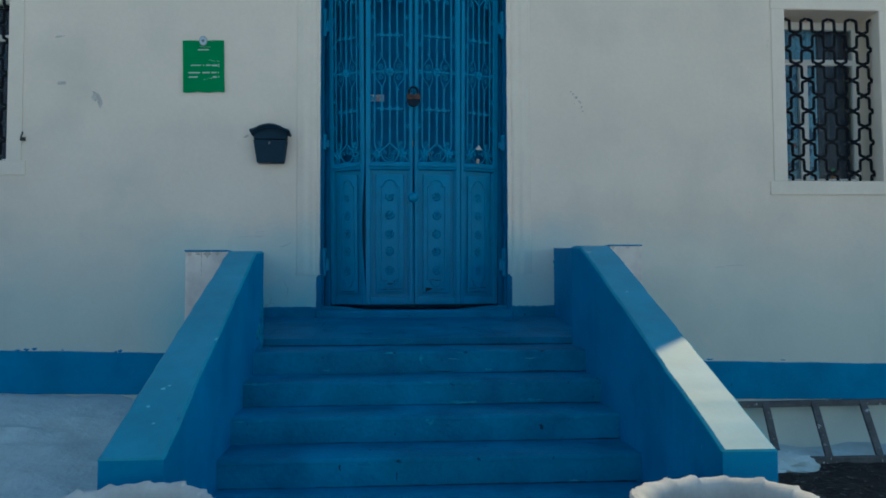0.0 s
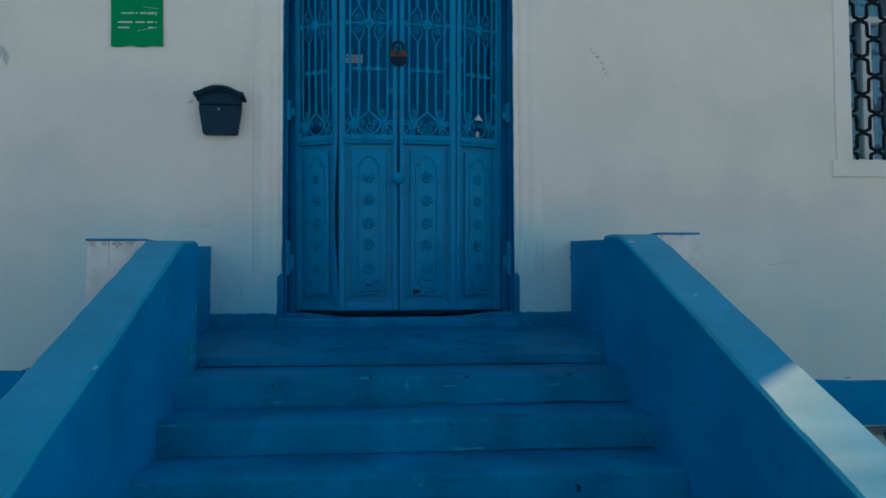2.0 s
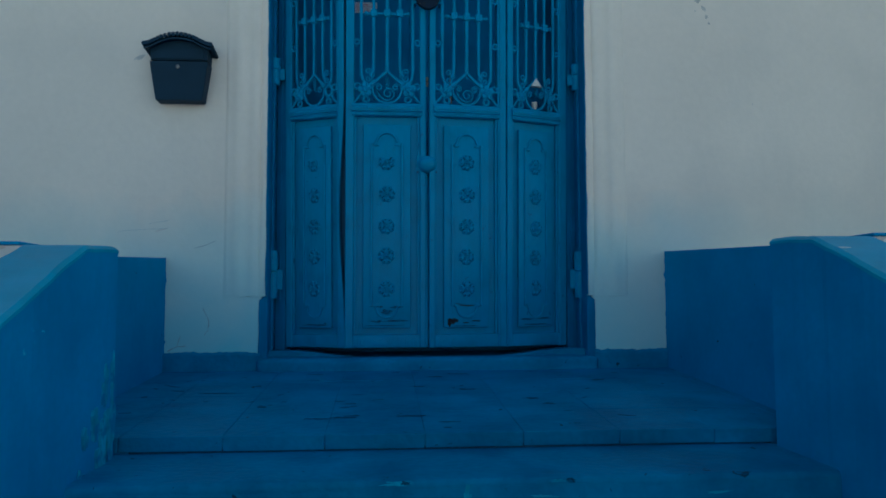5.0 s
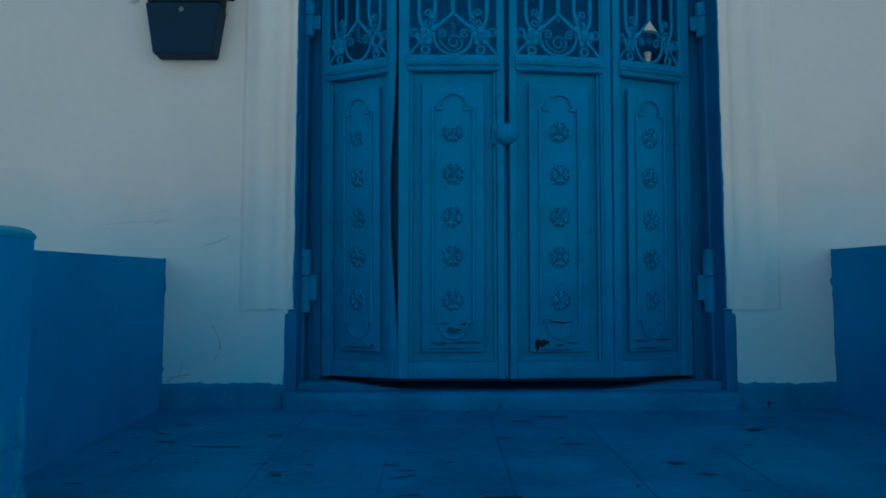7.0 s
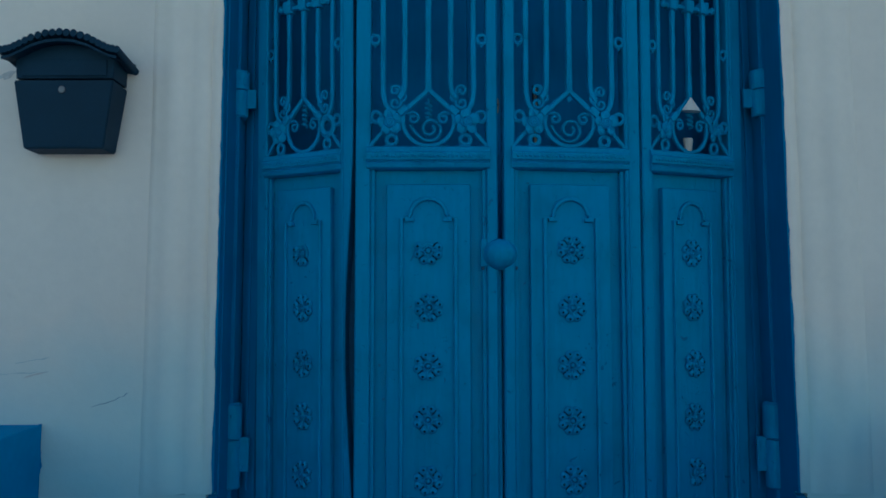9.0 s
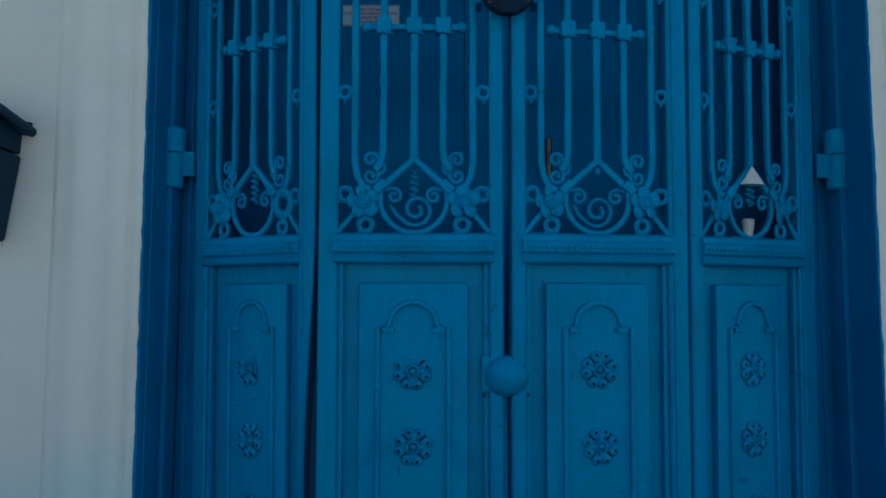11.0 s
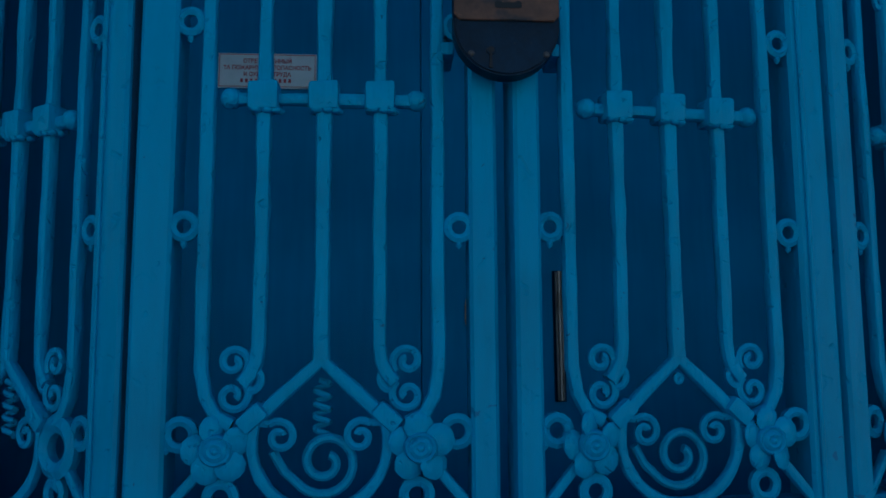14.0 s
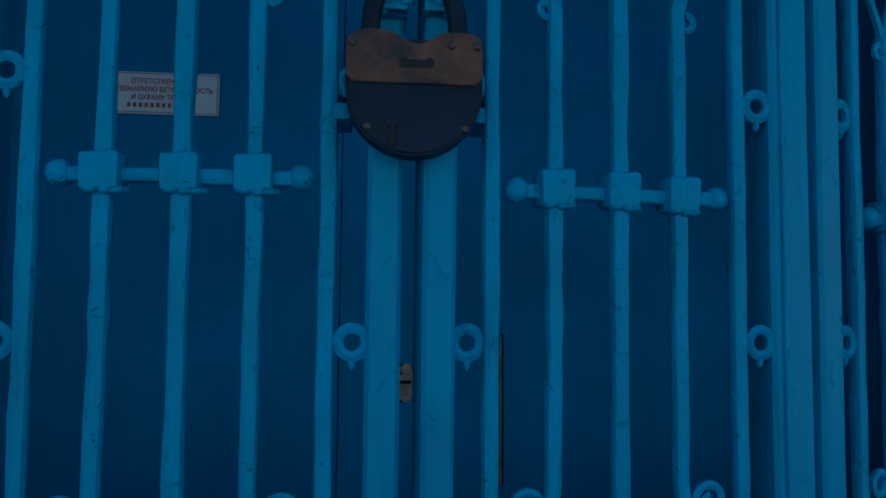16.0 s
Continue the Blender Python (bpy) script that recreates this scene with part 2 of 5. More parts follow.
gl.new(fresnel.outputs[0], both.inputs[0])
gl.new(clear.outputs[0], both.inputs[1])
gl.new(shine.outputs[0], both.inputs[2])
gl.new(both.outputs[0], gn["Material Output"].inputs["Surface"])


# ---- building helpers ----
def mesh_from(bm, name, mat, smooth=False):
    me = bpy.data.meshes.new(name)
    bmesh.ops.recalc_face_normals(bm, faces=bm.faces)
    bm.to_mesh(me)
    bm.free()
    for m in (mat if isinstance(mat, (list, tuple)) else [mat]):
        me.materials.append(m)
    if smooth:
        me.shade_smooth()
        me.set_sharp_from_angle(angle=radians(35))
    return me


def part(name, bm, mat, parent=None, label="", smooth=False):
    """Links a bmesh as one mesh object under its thing or part."""
    ob = new(name, mesh_from(bm, name, mat, smooth))
    ob.parent = parent
    if label:
        ob["label"] = label
    return ob


def thing(name, label, category, group="", kind="", at=None):
    ob = new(name)
    if at is not None:
        ob.matrix_basis = at
    return tagged(ob, label, category, group, kind)


def box(bm, x0, x1, y0, y1, z0, z1, bevel=0.0, m=None, seg=2):
    r = bmesh.ops.create_cube(bm, size=1)
    vs = r["verts"]
    t = Matrix.LocRotScale(((x0 + x1) / 2, (y0 + y1) / 2, (z0 + z1) / 2), None, (abs(x1 - x0), abs(y1 - y0), abs(z1 - z0)))
    bmesh.ops.transform(bm, matrix=(m @ t) if m else t, verts=vs)
    if bevel:
        es = list({e for v in vs for e in v.link_edges})
        bmesh.ops.bevel(bm, geom=es, offset=bevel, segments=seg, affect="EDGES", profile=0.6)
    return bm


def prism(bm, outline, y0, y1, bevel=0.0):
    """Extrudes a closed outline of (x, z) from y0 to y1."""
    a = [bm.verts.new((x, y0, z)) for x, z in outline]
    f = bm.faces.new(a)
    r = bmesh.ops.extrude_face_region(bm, geom=[f])
    vs = [g for g in r["geom"] if isinstance(g, bmesh.types.BMVert)]
    bmesh.ops.translate(bm, verts=vs, vec=(0, y1 - y0, 0))
    if bevel:
        front = [e for e in bm.edges if e.is_valid and all(abs(v.co.y - y0) < 1e-6 for v in e.verts) and e.verts[0] in a]
        bmesh.ops.bevel(bm, geom=front, offset=bevel, segments=2, affect="EDGES")
    return bm


def lathe(bm, profile, m=None, n=24):
    """Turns (radius, height) pairs round the z axis."""
    rings = []
    for r, z in profile:
        rings.append([bm.verts.new(((m or Matrix()) @ Vector((r * math.cos(2 * math.pi * i / n), r * math.sin(2 * math.pi * i / n), z)))) for i in range(n)])
    for a, b in zip(rings, rings[1:]):
        for i in range(n):
            bm.faces.new((a[i], a[(i + 1) % n], b[(i + 1) % n], b[i]))
    bm.faces.new(rings[0])
    bm.faces.new(rings[-1])
    return bm


def sweep(bm, pts, r, sides=6, square=False, closed=False, depth=None):
    """A bar along points that lie in the local x, z plane; r is half its width, depth half its thickness. Square bars get
    soft corners and the lumps of many coats of paint."""
    depth = depth or r
    if square and not closed:
        fine = [Vector(pts[0])]
        for a, b in zip(pts, pts[1:]):
            a, b = Vector(a), Vector(b)
            k = max(1, int((b - a).length / 0.03))
            fine += [a.lerp(b, q / k) for q in range(1, k + 1)]
        pts = fine
    ring = []
    n = len(pts)
    if square:
        c0 = 0.68
        section = [(math.copysign(abs(math.cos(g)) ** c0, math.cos(g)), math.copysign(abs(math.sin(g)) ** c0, math.sin(g))) for g in [2 * math.pi * (q + 0.5) / 12 for q in range(12)]]
    else:
        section = [(math.cos(2 * math.pi * (j + 0.5) / sides), math.sin(2 * math.pi * (j + 0.5) / sides)) for j in range(sides)]
    k = len(section)
    for i, p in enumerate(pts):
        p = Vector(p)
        a, b = Vector(pts[(i - 1) % n if closed else max(i - 1, 0)]), Vector(pts[(i + 1) % n if closed else min(i + 1, n - 1)])
        d = (b - a).normalized()
        side = Vector((d.z, 0, -d.x))
        if side.length < 1e-4:
            side = Vector((1, 0, 0))
        side.normalize()
        up = d.cross(side)
        f = 1.0
        if square:
            f = 1 + 0.19 * noise.noise(p * 62.0 + Vector((pts[0][0] * 90, 0, 0)))
            if 0 < i < n - 1 and not closed:
                p = p + side * (0.0014 * noise.noise(p * 11.0 + Vector((0, pts[0][0] * 70, 0))))
        ring.append([bm.verts.new(p + side * (r * c * f) + up * (depth * s * f)) for c, s in section])
    pairs = list(zip(ring, ring[1:])) + ([(ring[-1], ring[0])] if closed else [])
    for a, b in pairs:
        for j in range(k):
            bm.faces.new((a[j], a[(j + 1) % k], b[(j + 1) % k], b[j]))
    if not closed:
        bm.faces.new(ring[0])
        bm.faces.new(ring[-1])
    return bm


def arc(cx, cz, r, a0, a1, n=12, y=0.0, r1=None):
    """Points of an arc or, with r1, of a spiral; angles in degrees."""
    out = []
    for i in range(n + 1):
        f = i / n
        a = radians(a0 + (a1 - a0) * f)
        q = r + ((r if r1 is None else r1) - r) * f
        out.append((cx + q * math.cos(a), y, cz + q * math.sin(a)))
    return out


def torus(bm, cx, cz, r, t, y=0.0, n=14, sides=6):
    return sweep(bm, arc(cx, cz, r, 0, 360 * (n - 1) / n, n - 1, y), t, sides, closed=True)

# ---- the facade ----
DOOR, WIN_R, WIN_L = (-0.82, 0.82, 0.80, 3.95), (3.285, 4.155, 2.115, 3.645), (-4.21, -3.385, 2.255, 3.75)
# unseen gable, added and sized so its shadow ends on the right parapet
SHADOW_GABLE_TOP, SHADOW_GABLE_SLOPE, EAVES = 8.6, 1.17, 4.2


def wall_with_openings():
    bm = bmesh.new()
    holes = (DOOR, WIN_R, WIN_L)
    xs = sorted({-9.0, -3.761, 0.0, 2.0, 3.761, 9.0} | {v for h in holes for v in h[:2]})
    zs = sorted({-0.6} | {v for h in holes for v in h[2:]})
    zs.append(99)
    top = lambda x: max(EAVES, SHADOW_GABLE_TOP - SHADOW_GABLE_SLOPE * abs(x))
    verts = {(x, z): bm.verts.new((x, 0, top(x) if z == 99 else z)) for x in xs for z in zs}
    for x0, x1 in zip(xs, xs[1:]):
        for z0, z1 in zip(zs, zs[1:]):
            if not any(h[0] <= x0 and x1 <= h[1] and h[2] <= z0 and z1 <= h[3] for h in holes):
                bm.faces.new([verts[k] for k in ((x0, z0), (x1, z0), (x1, z1), (x0, z1))])
    r = bmesh.ops.extrude_face_region(bm, geom=list(bm.faces))
    bmesh.ops.translate(bm, verts=[g for g in r["geom"] if isinstance(g, bmesh.types.BMVert)], vec=(0, 0.55, 0))
    return bm


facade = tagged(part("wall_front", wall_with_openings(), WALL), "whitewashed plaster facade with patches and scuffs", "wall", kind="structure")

SCUFF = material("bare_mortar", (0.52, 0.49, 0.45), 0.95, vary=0.25, scale=30, grain=120)


CRACK = material("dirty_plaster_crack", (0.25, 0.37, 0.42), 0.95, vary=0.3, scale=40, grain=150)


def scuff(x, z, w, h, tilt, seed):
    bm = bmesh.new()
    n = 13
    ring = []
    for i in range(n):
        a = 2 * math.pi * i / n
        q = 0.65 + 0.55 * noise.noise((seed * 3.7 + math.cos(a) * 1.3, math.sin(a) * 1.3, seed))
        u, v = w * q * math.cos(a), h * q * math.sin(a)
        ring.append(bm.verts.new((x + u * math.cos(tilt) - v * math.sin(tilt), -0.0012, z + u * math.sin(tilt) + v * math.cos(tilt))))
    bm.faces.new(ring)
    part("scuff", bm, SCUFF, facade, "bare patch where the plaster has chipped")


for k, q in enumerate(((1.378, 2.862, 0.018, 0.014, 0.5), (1.404, 2.832, 0.022, 0.017, 0.2), (1.435, 2.795, 0.026, 0.012, -0.8), (1.45, 2.75, 0.013, 0.016, 0.0), (1.39, 2.78, 0.008, 0.006, 0.0), (-2.665, 2.79, 0.075, 0.050, -0.9), (-2.635, 2.735, 0.030, 0.050, 0.2), (-2.955, 2.905, 0.058, 0.020, 0.1), (-2.98, 3.30, 0.07, 0.010, 0.1), (1.36, 2.885, 0.014, 0.010, 0.4), (1.462, 2.715, 0.012, 0.010, 0.2), (-1.42, 2.47, 0.040, 0.014, 0.5), (-0.915, 2.36, 0.012, 0.040, 0.2), (2.93, 1.835, 0.006, 0.006, 0.0), (3.13, 3.36, 0.016, 0.005, 0.0), (3.125, 3.32, 0.004, 0.02, 0.0), (-1.3, 1.62, 0.05, 0.004, 0.25))):
    scuff(*q, k + 1.0)

def crack(pts, w, seed):
    """A hairline in the plaster that swells and thins along its way."""
    bm = bmesh.new()
    line = []
    for (xa, za), (xb, zb) in zip(pts, pts[1:]):
        line += [(xa + (xb - xa) * k / 8, za + (zb - za) * k / 8) for k in range(8)]
    line.append(pts[-1])
    rows = []
    for i, (x, z) in enumerate(line):
        q = w * max(0.15, 0.6 + 0.9 * noise.noise((x * 40, z * 40, seed))) * (0.3 if i in (0, len(line) - 1) else 1)
        x, z = x + 0.004 * noise.noise((x * 60, z * 60, seed + 3)), z + 0.004 * noise.noise((x * 60, z * 60, seed + 7))
        rows.append((bm.verts.new((x - q, -0.0013, z + q * 0.6)), bm.verts.new((x + q, -0.0013, z - q * 0.6))))
    for a, b in zip(rows, rows[1:]):
        bm.faces.new((a[0], a[1], b[1], b[0]))
    part("crack", bm, CRACK, facade, "hairline crack in the plaster")


for k, (pts, w) in enumerate(((((-1.097, 1.242), (-1.067, 1.180), (-1.072, 1.135), (-1.088, 1.112)), 0.0034), (((-1.262, 1.035), (-1.215, 1.058), (-1.175, 1.062)), 0.0040), (((-1.215, 1.058), (-1.200, 1.110)), 0.0016), (((-1.140, 1.533), (-1.085, 1.548), (-1.040, 1.570)), 0.0020), (((-1.506, 1.610), (-1.400, 1.622), (-1.263, 1.628)), 0.0014), (((-1.36, 1.650), (-1.26, 1.668)), 0.0014), (((2.62, 1.35), (2.80, 1.375), (2.88, 1.37)), 0.002), (((-1.14, 1.09), (-1.10, 1.065), (-1.06, 1.055)), 0.0014))):
    crack(pts, w, k * 2.3)


def splat(x, z, w, h, seed, mat, label, parent):
    bm = bmesh.new()
    n = 15
    bm.faces.new([bm.verts.new((x + w * (0.7 + 0.5 * noise.noise((seed + math.cos(6.283 * i / n), math.sin(6.283 * i / n), seed)) ) * math.cos(6.283 * i / n), -0.0014, z + h * (0.7 + 0.6 * noise.noise((seed * 2 + math.cos(6.283 * i / n) * 2, math.sin(6.283 * i / n), 1))) * math.sin(6.283 * i / n))) for i in range(n)])
    part("splat", bm, mat, parent, label)


for k, (x, z, w, h) in enumerate(((-3.121, 0.695, 0.040, 0.016), (-3.19, 0.69, 0.03, 0.014), (-3.26, 0.686, 0.035, 0.010), (-2.44, 0.672, 0.028, 0.017), (-2.47, 0.665, 0.02, 0.012), (-2.9, 0.684, 0.02, 0.007), (2.55, 0.556, 0.05, 0.008), (2.05, 0.566, 0.03, 0.009), (3.2, 0.545, 0.04, 0.006))):
    splat(x, z, w, h, k * 1.9 + 0.3, BLUE_WALL, "splash of blue paint above the band", facade)

# blue band along the foot of the facade, sloped to fit the camera's view
for x0, x1 in ((-9.0, -1.48), (1.445, 9.0)):
    bm = bmesh.new()
    n = 260
    rows = []
    for i in range(n + 1):
        x = x0 + (x1 - x0) * i / n
        drip = max(0.0, noise.noise((x * 2.3, 8, 1)) - 0.45) * 0.09
        zt = 0.605 - 0.0238 * x + 0.006 * noise.noise((x * 3, 1, 1)) + 0.004 * noise.noise((x * 17, 2, 1)) + drip
        zb = 0.27 - 0.0188 * x + 0.008 * noise.noise((x * 4, 3, 1)) + 0.005 * noise.noise((x * 15, 4, 1))
        rows.append([bm.verts.new(p) for p in ((x, 0.0, zb), (x, -0.012, zb + 0.004), (x, -0.012, zt - 0.004), (x, 0.0, zt))])
    for a, b in zip(rows, rows[1:]):
        for j in range(3):
            bm.faces.new((a[j], b[j], b[j + 1], a[j + 1]))
    tagged(part("baseboard", bm, BLUE_WALL), "blue painted band along the foot of the wall", "baseboard", kind="structure")

# plain walls and roof that close the house behind its front
for n_, box_ in {"wall_side": (-9.0, -8.7, 0.551, 8.0, -0.6, 4.1), "wall_east": (8.7, 9.0, 0.551, 8.0, -0.6, 4.1), "wall_back": (-9.0, 9.0, 8.001, 8.3, -0.6, 4.1)}.items():
    bm = bmesh.new()
    box(bm, *box_)
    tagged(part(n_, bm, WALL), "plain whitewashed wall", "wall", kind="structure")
bm = bmesh.new()
line = [(-9.0, EAVES - 0.1), (-3.761, EAVES - 0.1), (0.0, SHADOW_GABLE_TOP - 0.12), (3.761, EAVES - 0.1), (9.0, EAVES - 0.1)]
prism(bm, line + [(x, z - 0.08) for x, z in line[::-1]], 0.551, 8.4)
tagged(part("roof", bm, material("dark_roof_sheet", (0.10, 0.10, 0.11), 0.6, vary=0.2)), "plain dark sheet roof", "roof", kind="structure")

# architrave round the doorway
for s in (-1, 1):
    trim = thing("trim", "white moulded plaster architrave beside the doorway", "trim", kind="structure")
    e = 0.795 if s < 0 else 0.79
    prof = ((e, 0.012), (e, -0.014), (e + 0.002, -0.0165), (0.818, -0.0175), (0.826, -0.009), (0.832, -0.008), (0.838, -0.015), (0.848, -0.019), (0.866, -0.021), (0.880, -0.013), (0.905, -0.012), (0.916, -0.019), (0.930, -0.022), (0.952, -0.021), (0.964, -0.012), (0.985, -0.009), (1.001, -0.003), (1.008, 0.010))
    bm = bmesh.new()
    rows = []
    for i in range(57):
        z = 1.295 + 2.82 * i / 56
        low = min(1.0, i / 3)
        rows.append([bm.verts.new((s * (x + (0.0025 * noise.noise((x * 5, z * 2.5, s)) + 0.0015 * noise.noise((x * 9, z * 11, s)) if x > 0.81 else 0)), y * (0.35 + 0.65 * low) + 0.0015 * noise.noise((x * 20, z * 4, s)), z + 0.02 * (0.5 - x + 0.5) * (1 - low) + 0.004 * noise.noise((x * 30, 1, s)) * (1 - low))) for x, y in prof])
    for a, c in zip(rows, rows[1:]):
        for k in range(len(prof) - 1):
            bm.faces.new((a[k], a[k + 1], c[k + 1], c[k]))
    bm.faces.new(rows[0])
    bm.faces.new(rows[-1])
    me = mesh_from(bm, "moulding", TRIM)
    me.shade_smooth()
    me.set_sharp_from_angle(angle=radians(50))
    ob = new("moulding", me)
    ob.parent = trim
    bm = bmesh.new()
    rows = []
    for i in range(161):
        z = 1.302 + 2.6 * i / 160
        w = 0.004 + 0.004 * noise.noise((z * 6, s * 3, 1)) + 0.003 * noise.noise((z * 33, s * 3, 2))
        rows.append((bm.verts.new((s * (e - 0.0015), 0.020, z)), bm.verts.new((s * (e - 0.0015), -0.0182, z)), bm.verts.new((s * (e + 0.0005 + max(0.0005, w)), -0.0182, z))))
    for a, c in zip(rows, rows[1:]):
        for k in (0, 1):
            bm.faces.new((a[k], a[k + 1], c[k + 1], c[k]))
    part("paint_edge", bm, JAMB, trim, "ragged edge of the blue paint")
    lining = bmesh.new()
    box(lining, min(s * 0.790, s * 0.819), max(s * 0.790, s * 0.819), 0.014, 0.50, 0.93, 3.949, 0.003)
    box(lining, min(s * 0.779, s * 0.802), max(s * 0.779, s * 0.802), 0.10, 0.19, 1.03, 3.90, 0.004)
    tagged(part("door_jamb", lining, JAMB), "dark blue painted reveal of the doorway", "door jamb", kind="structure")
    bm = bmesh.new()
    rows = []
    for i in range(25):
        z = 0.995 + 0.297 * i / 24
        w = 0.832 + 0.003 * noise.noise((z * 12, s, 4)) + 0.002 * noise.noise((z * 40, s, 5)) - (0.022 if i == 24 else 0.0)
        rows.append([bm.verts.new((s * x, y, z)) for x, y in ((0.789, 0.03), (0.789, -0.003), (0.794, -0.007), (w - 0.004, -0.006), (w, -0.0005))])
    for a, c in zip(rows, rows[1:]):
        for k in range(4):
            bm.faces.new((a[k], a[k + 1], c[k + 1], c[k]))
    tagged(part("jamb_foot", bm, JAMB, smooth=True), "blue painted foot of the doorway's edge", "door jamb", kind="structure")
bm = bmesh.new()
box(bm, -1.005, 1.005, -0.016, 0.012, 4.1, 4.28, 0.006)
tagged(part("trim", bm, TRIM), "white plaster moulding over the doorway", "trim", kind="structure")
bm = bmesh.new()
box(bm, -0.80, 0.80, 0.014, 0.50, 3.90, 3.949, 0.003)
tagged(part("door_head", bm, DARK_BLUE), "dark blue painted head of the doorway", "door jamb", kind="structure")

# threshold and the blue foot of the wall at the landing
bm = bmesh.new()
box(bm, -0.835, 0.835, -0.05, 0.5, 0.88, 1.0, 0.032, seg=5)
# raised ends added so the gap under the outer leaves looks less black
for side in (-1, 1):
    prism(bm, [(side * x, z) for x, z in ((0.80, 0.99), (0.80, 1.031), (0.66, 1.030), (0.57, 1.022), (0.46, 1.008), (0.34, 0.999), (0.34, 0.99))][::side], 0.05, 0.20)
tagged(part("threshold", bm, BLUE_TILE_SHADE, smooth=True), "worn blue painted threshold with added raised ends under the gate", "threshold", kind="structure")
for x0, x1 in ((-1.28, -0.821), (0.821, 1.2)):
    bm = bmesh.new()
    rows = []
    for i in range(97):
        x = x0 + (x1 - x0) * i / 96
        zt = 1.029 + 0.006 * noise.noise((x * 9, 2, 6)) + 0.006 * noise.noise((x * 33, 2, 6)) + 0.003 * noise.noise((x * 90, 2, 6))
        rows.append([bm.verts.new(p) for p in ((x, -0.022, 0.86), (x, -0.020, zt - 0.012), (x, -0.010, zt), (x, 0.004, zt))])
    for a, c in zip(rows, rows[1:]):
        for k in range(3):
            bm.faces.new((a[k], c[k], c[k + 1], a[k + 1]))
    tagged(part("baseboard", bm, BLUE_TILE_SHADE), "blue painted foot of the wall at the landing", "baseboard", kind="structure")

# ---- steps and parapets ----
LAND_Y, LAND_Z0, LAND_Z1, RISE, TREAD = -1.33, 0.94, 0.858, 0.142, 0.33
STEP_Y, STEP_Z = -1.705, 0.804        # edge of the broad top step, which runs in under the landing's slab
SX0, SX1 = -1.0, 1.035
bm = bmesh.new()
box(bm, -1.28, 1.2, LAND_Y + 0.010, -0.002, -0.3, 0.811)
tagged(part("landing", bm, BLUE_WALL), "blue painted masonry landing before the door", "landing", kind="structure")
steps = []
for k in range(1, 7):
    y0 = STEP_Y - TREAD * (k - 1)
    top = STEP_Z - RISE * (k - 1)
    back = 0.40 if k == 1 else TREAD + 0.015
    step = thing("step", "worn concrete step painted blue, chipped along its edge", "step", group="front steps", kind="structure")
    steps.append(step)
    bm = bmesh.new()
    box(bm, SX0 - 0.05, SX1 + 0.05, y0 + 0.003, y0 + back, -0.4, top - 0.022)
    part("riser", bm, BLUE_TILE_SHADE, step)
    bm = bmesh.new()
    n = 90
    prof = ((back - 0.02, -0.036), (0.006, -0.036), (0.002, -0.024), (0.003, -0.013), (0.008, -0.005), (0.020, 0.0), (back, 0.004))
    rows = []
    for i in range(n + 1):
        x = SX0 - 0.05 + (SX1 - SX0 + 0.10) * i / n
        w = 0.004 * noise.noise((x * 4, k * 7.3, 0)) + 0.003 * noise.noise((x * 19, k * 3.1, 4)) + 0.024 * max(0.0, noise.noise((x * 11, k * 5.7, 8)) - 0.30)
        rows.append([bm.verts.new((x, y0 + py + (w if j < 6 else 0), top + pz - (abs(w) * 0.5 if j in (3, 4, 5) else 0))) for j, (py, pz) in enumerate(prof)])
    for a, b in zip(rows, rows[1:]):
        for j in range(len(prof) - 1):
            bm.faces.new((a[j], b[j], b[j + 1], a[j + 1]))
    for r in (rows[0], rows[-1]):
        bm.faces.new(r)
    part("tread", bm, BLUE_TILE_SHADE, step, smooth=True)
    # ragged dark line along the back of the tread
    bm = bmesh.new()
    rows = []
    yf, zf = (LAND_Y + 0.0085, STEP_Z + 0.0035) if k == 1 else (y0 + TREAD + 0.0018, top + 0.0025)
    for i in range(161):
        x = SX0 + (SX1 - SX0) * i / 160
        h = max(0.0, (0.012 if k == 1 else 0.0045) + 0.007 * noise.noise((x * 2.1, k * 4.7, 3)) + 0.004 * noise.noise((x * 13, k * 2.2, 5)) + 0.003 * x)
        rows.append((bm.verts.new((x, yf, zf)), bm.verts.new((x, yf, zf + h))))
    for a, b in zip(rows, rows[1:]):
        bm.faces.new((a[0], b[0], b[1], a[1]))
    part("dark_marks", bm, DARK_RECESS, step, "ragged dark line along the back of the tread")


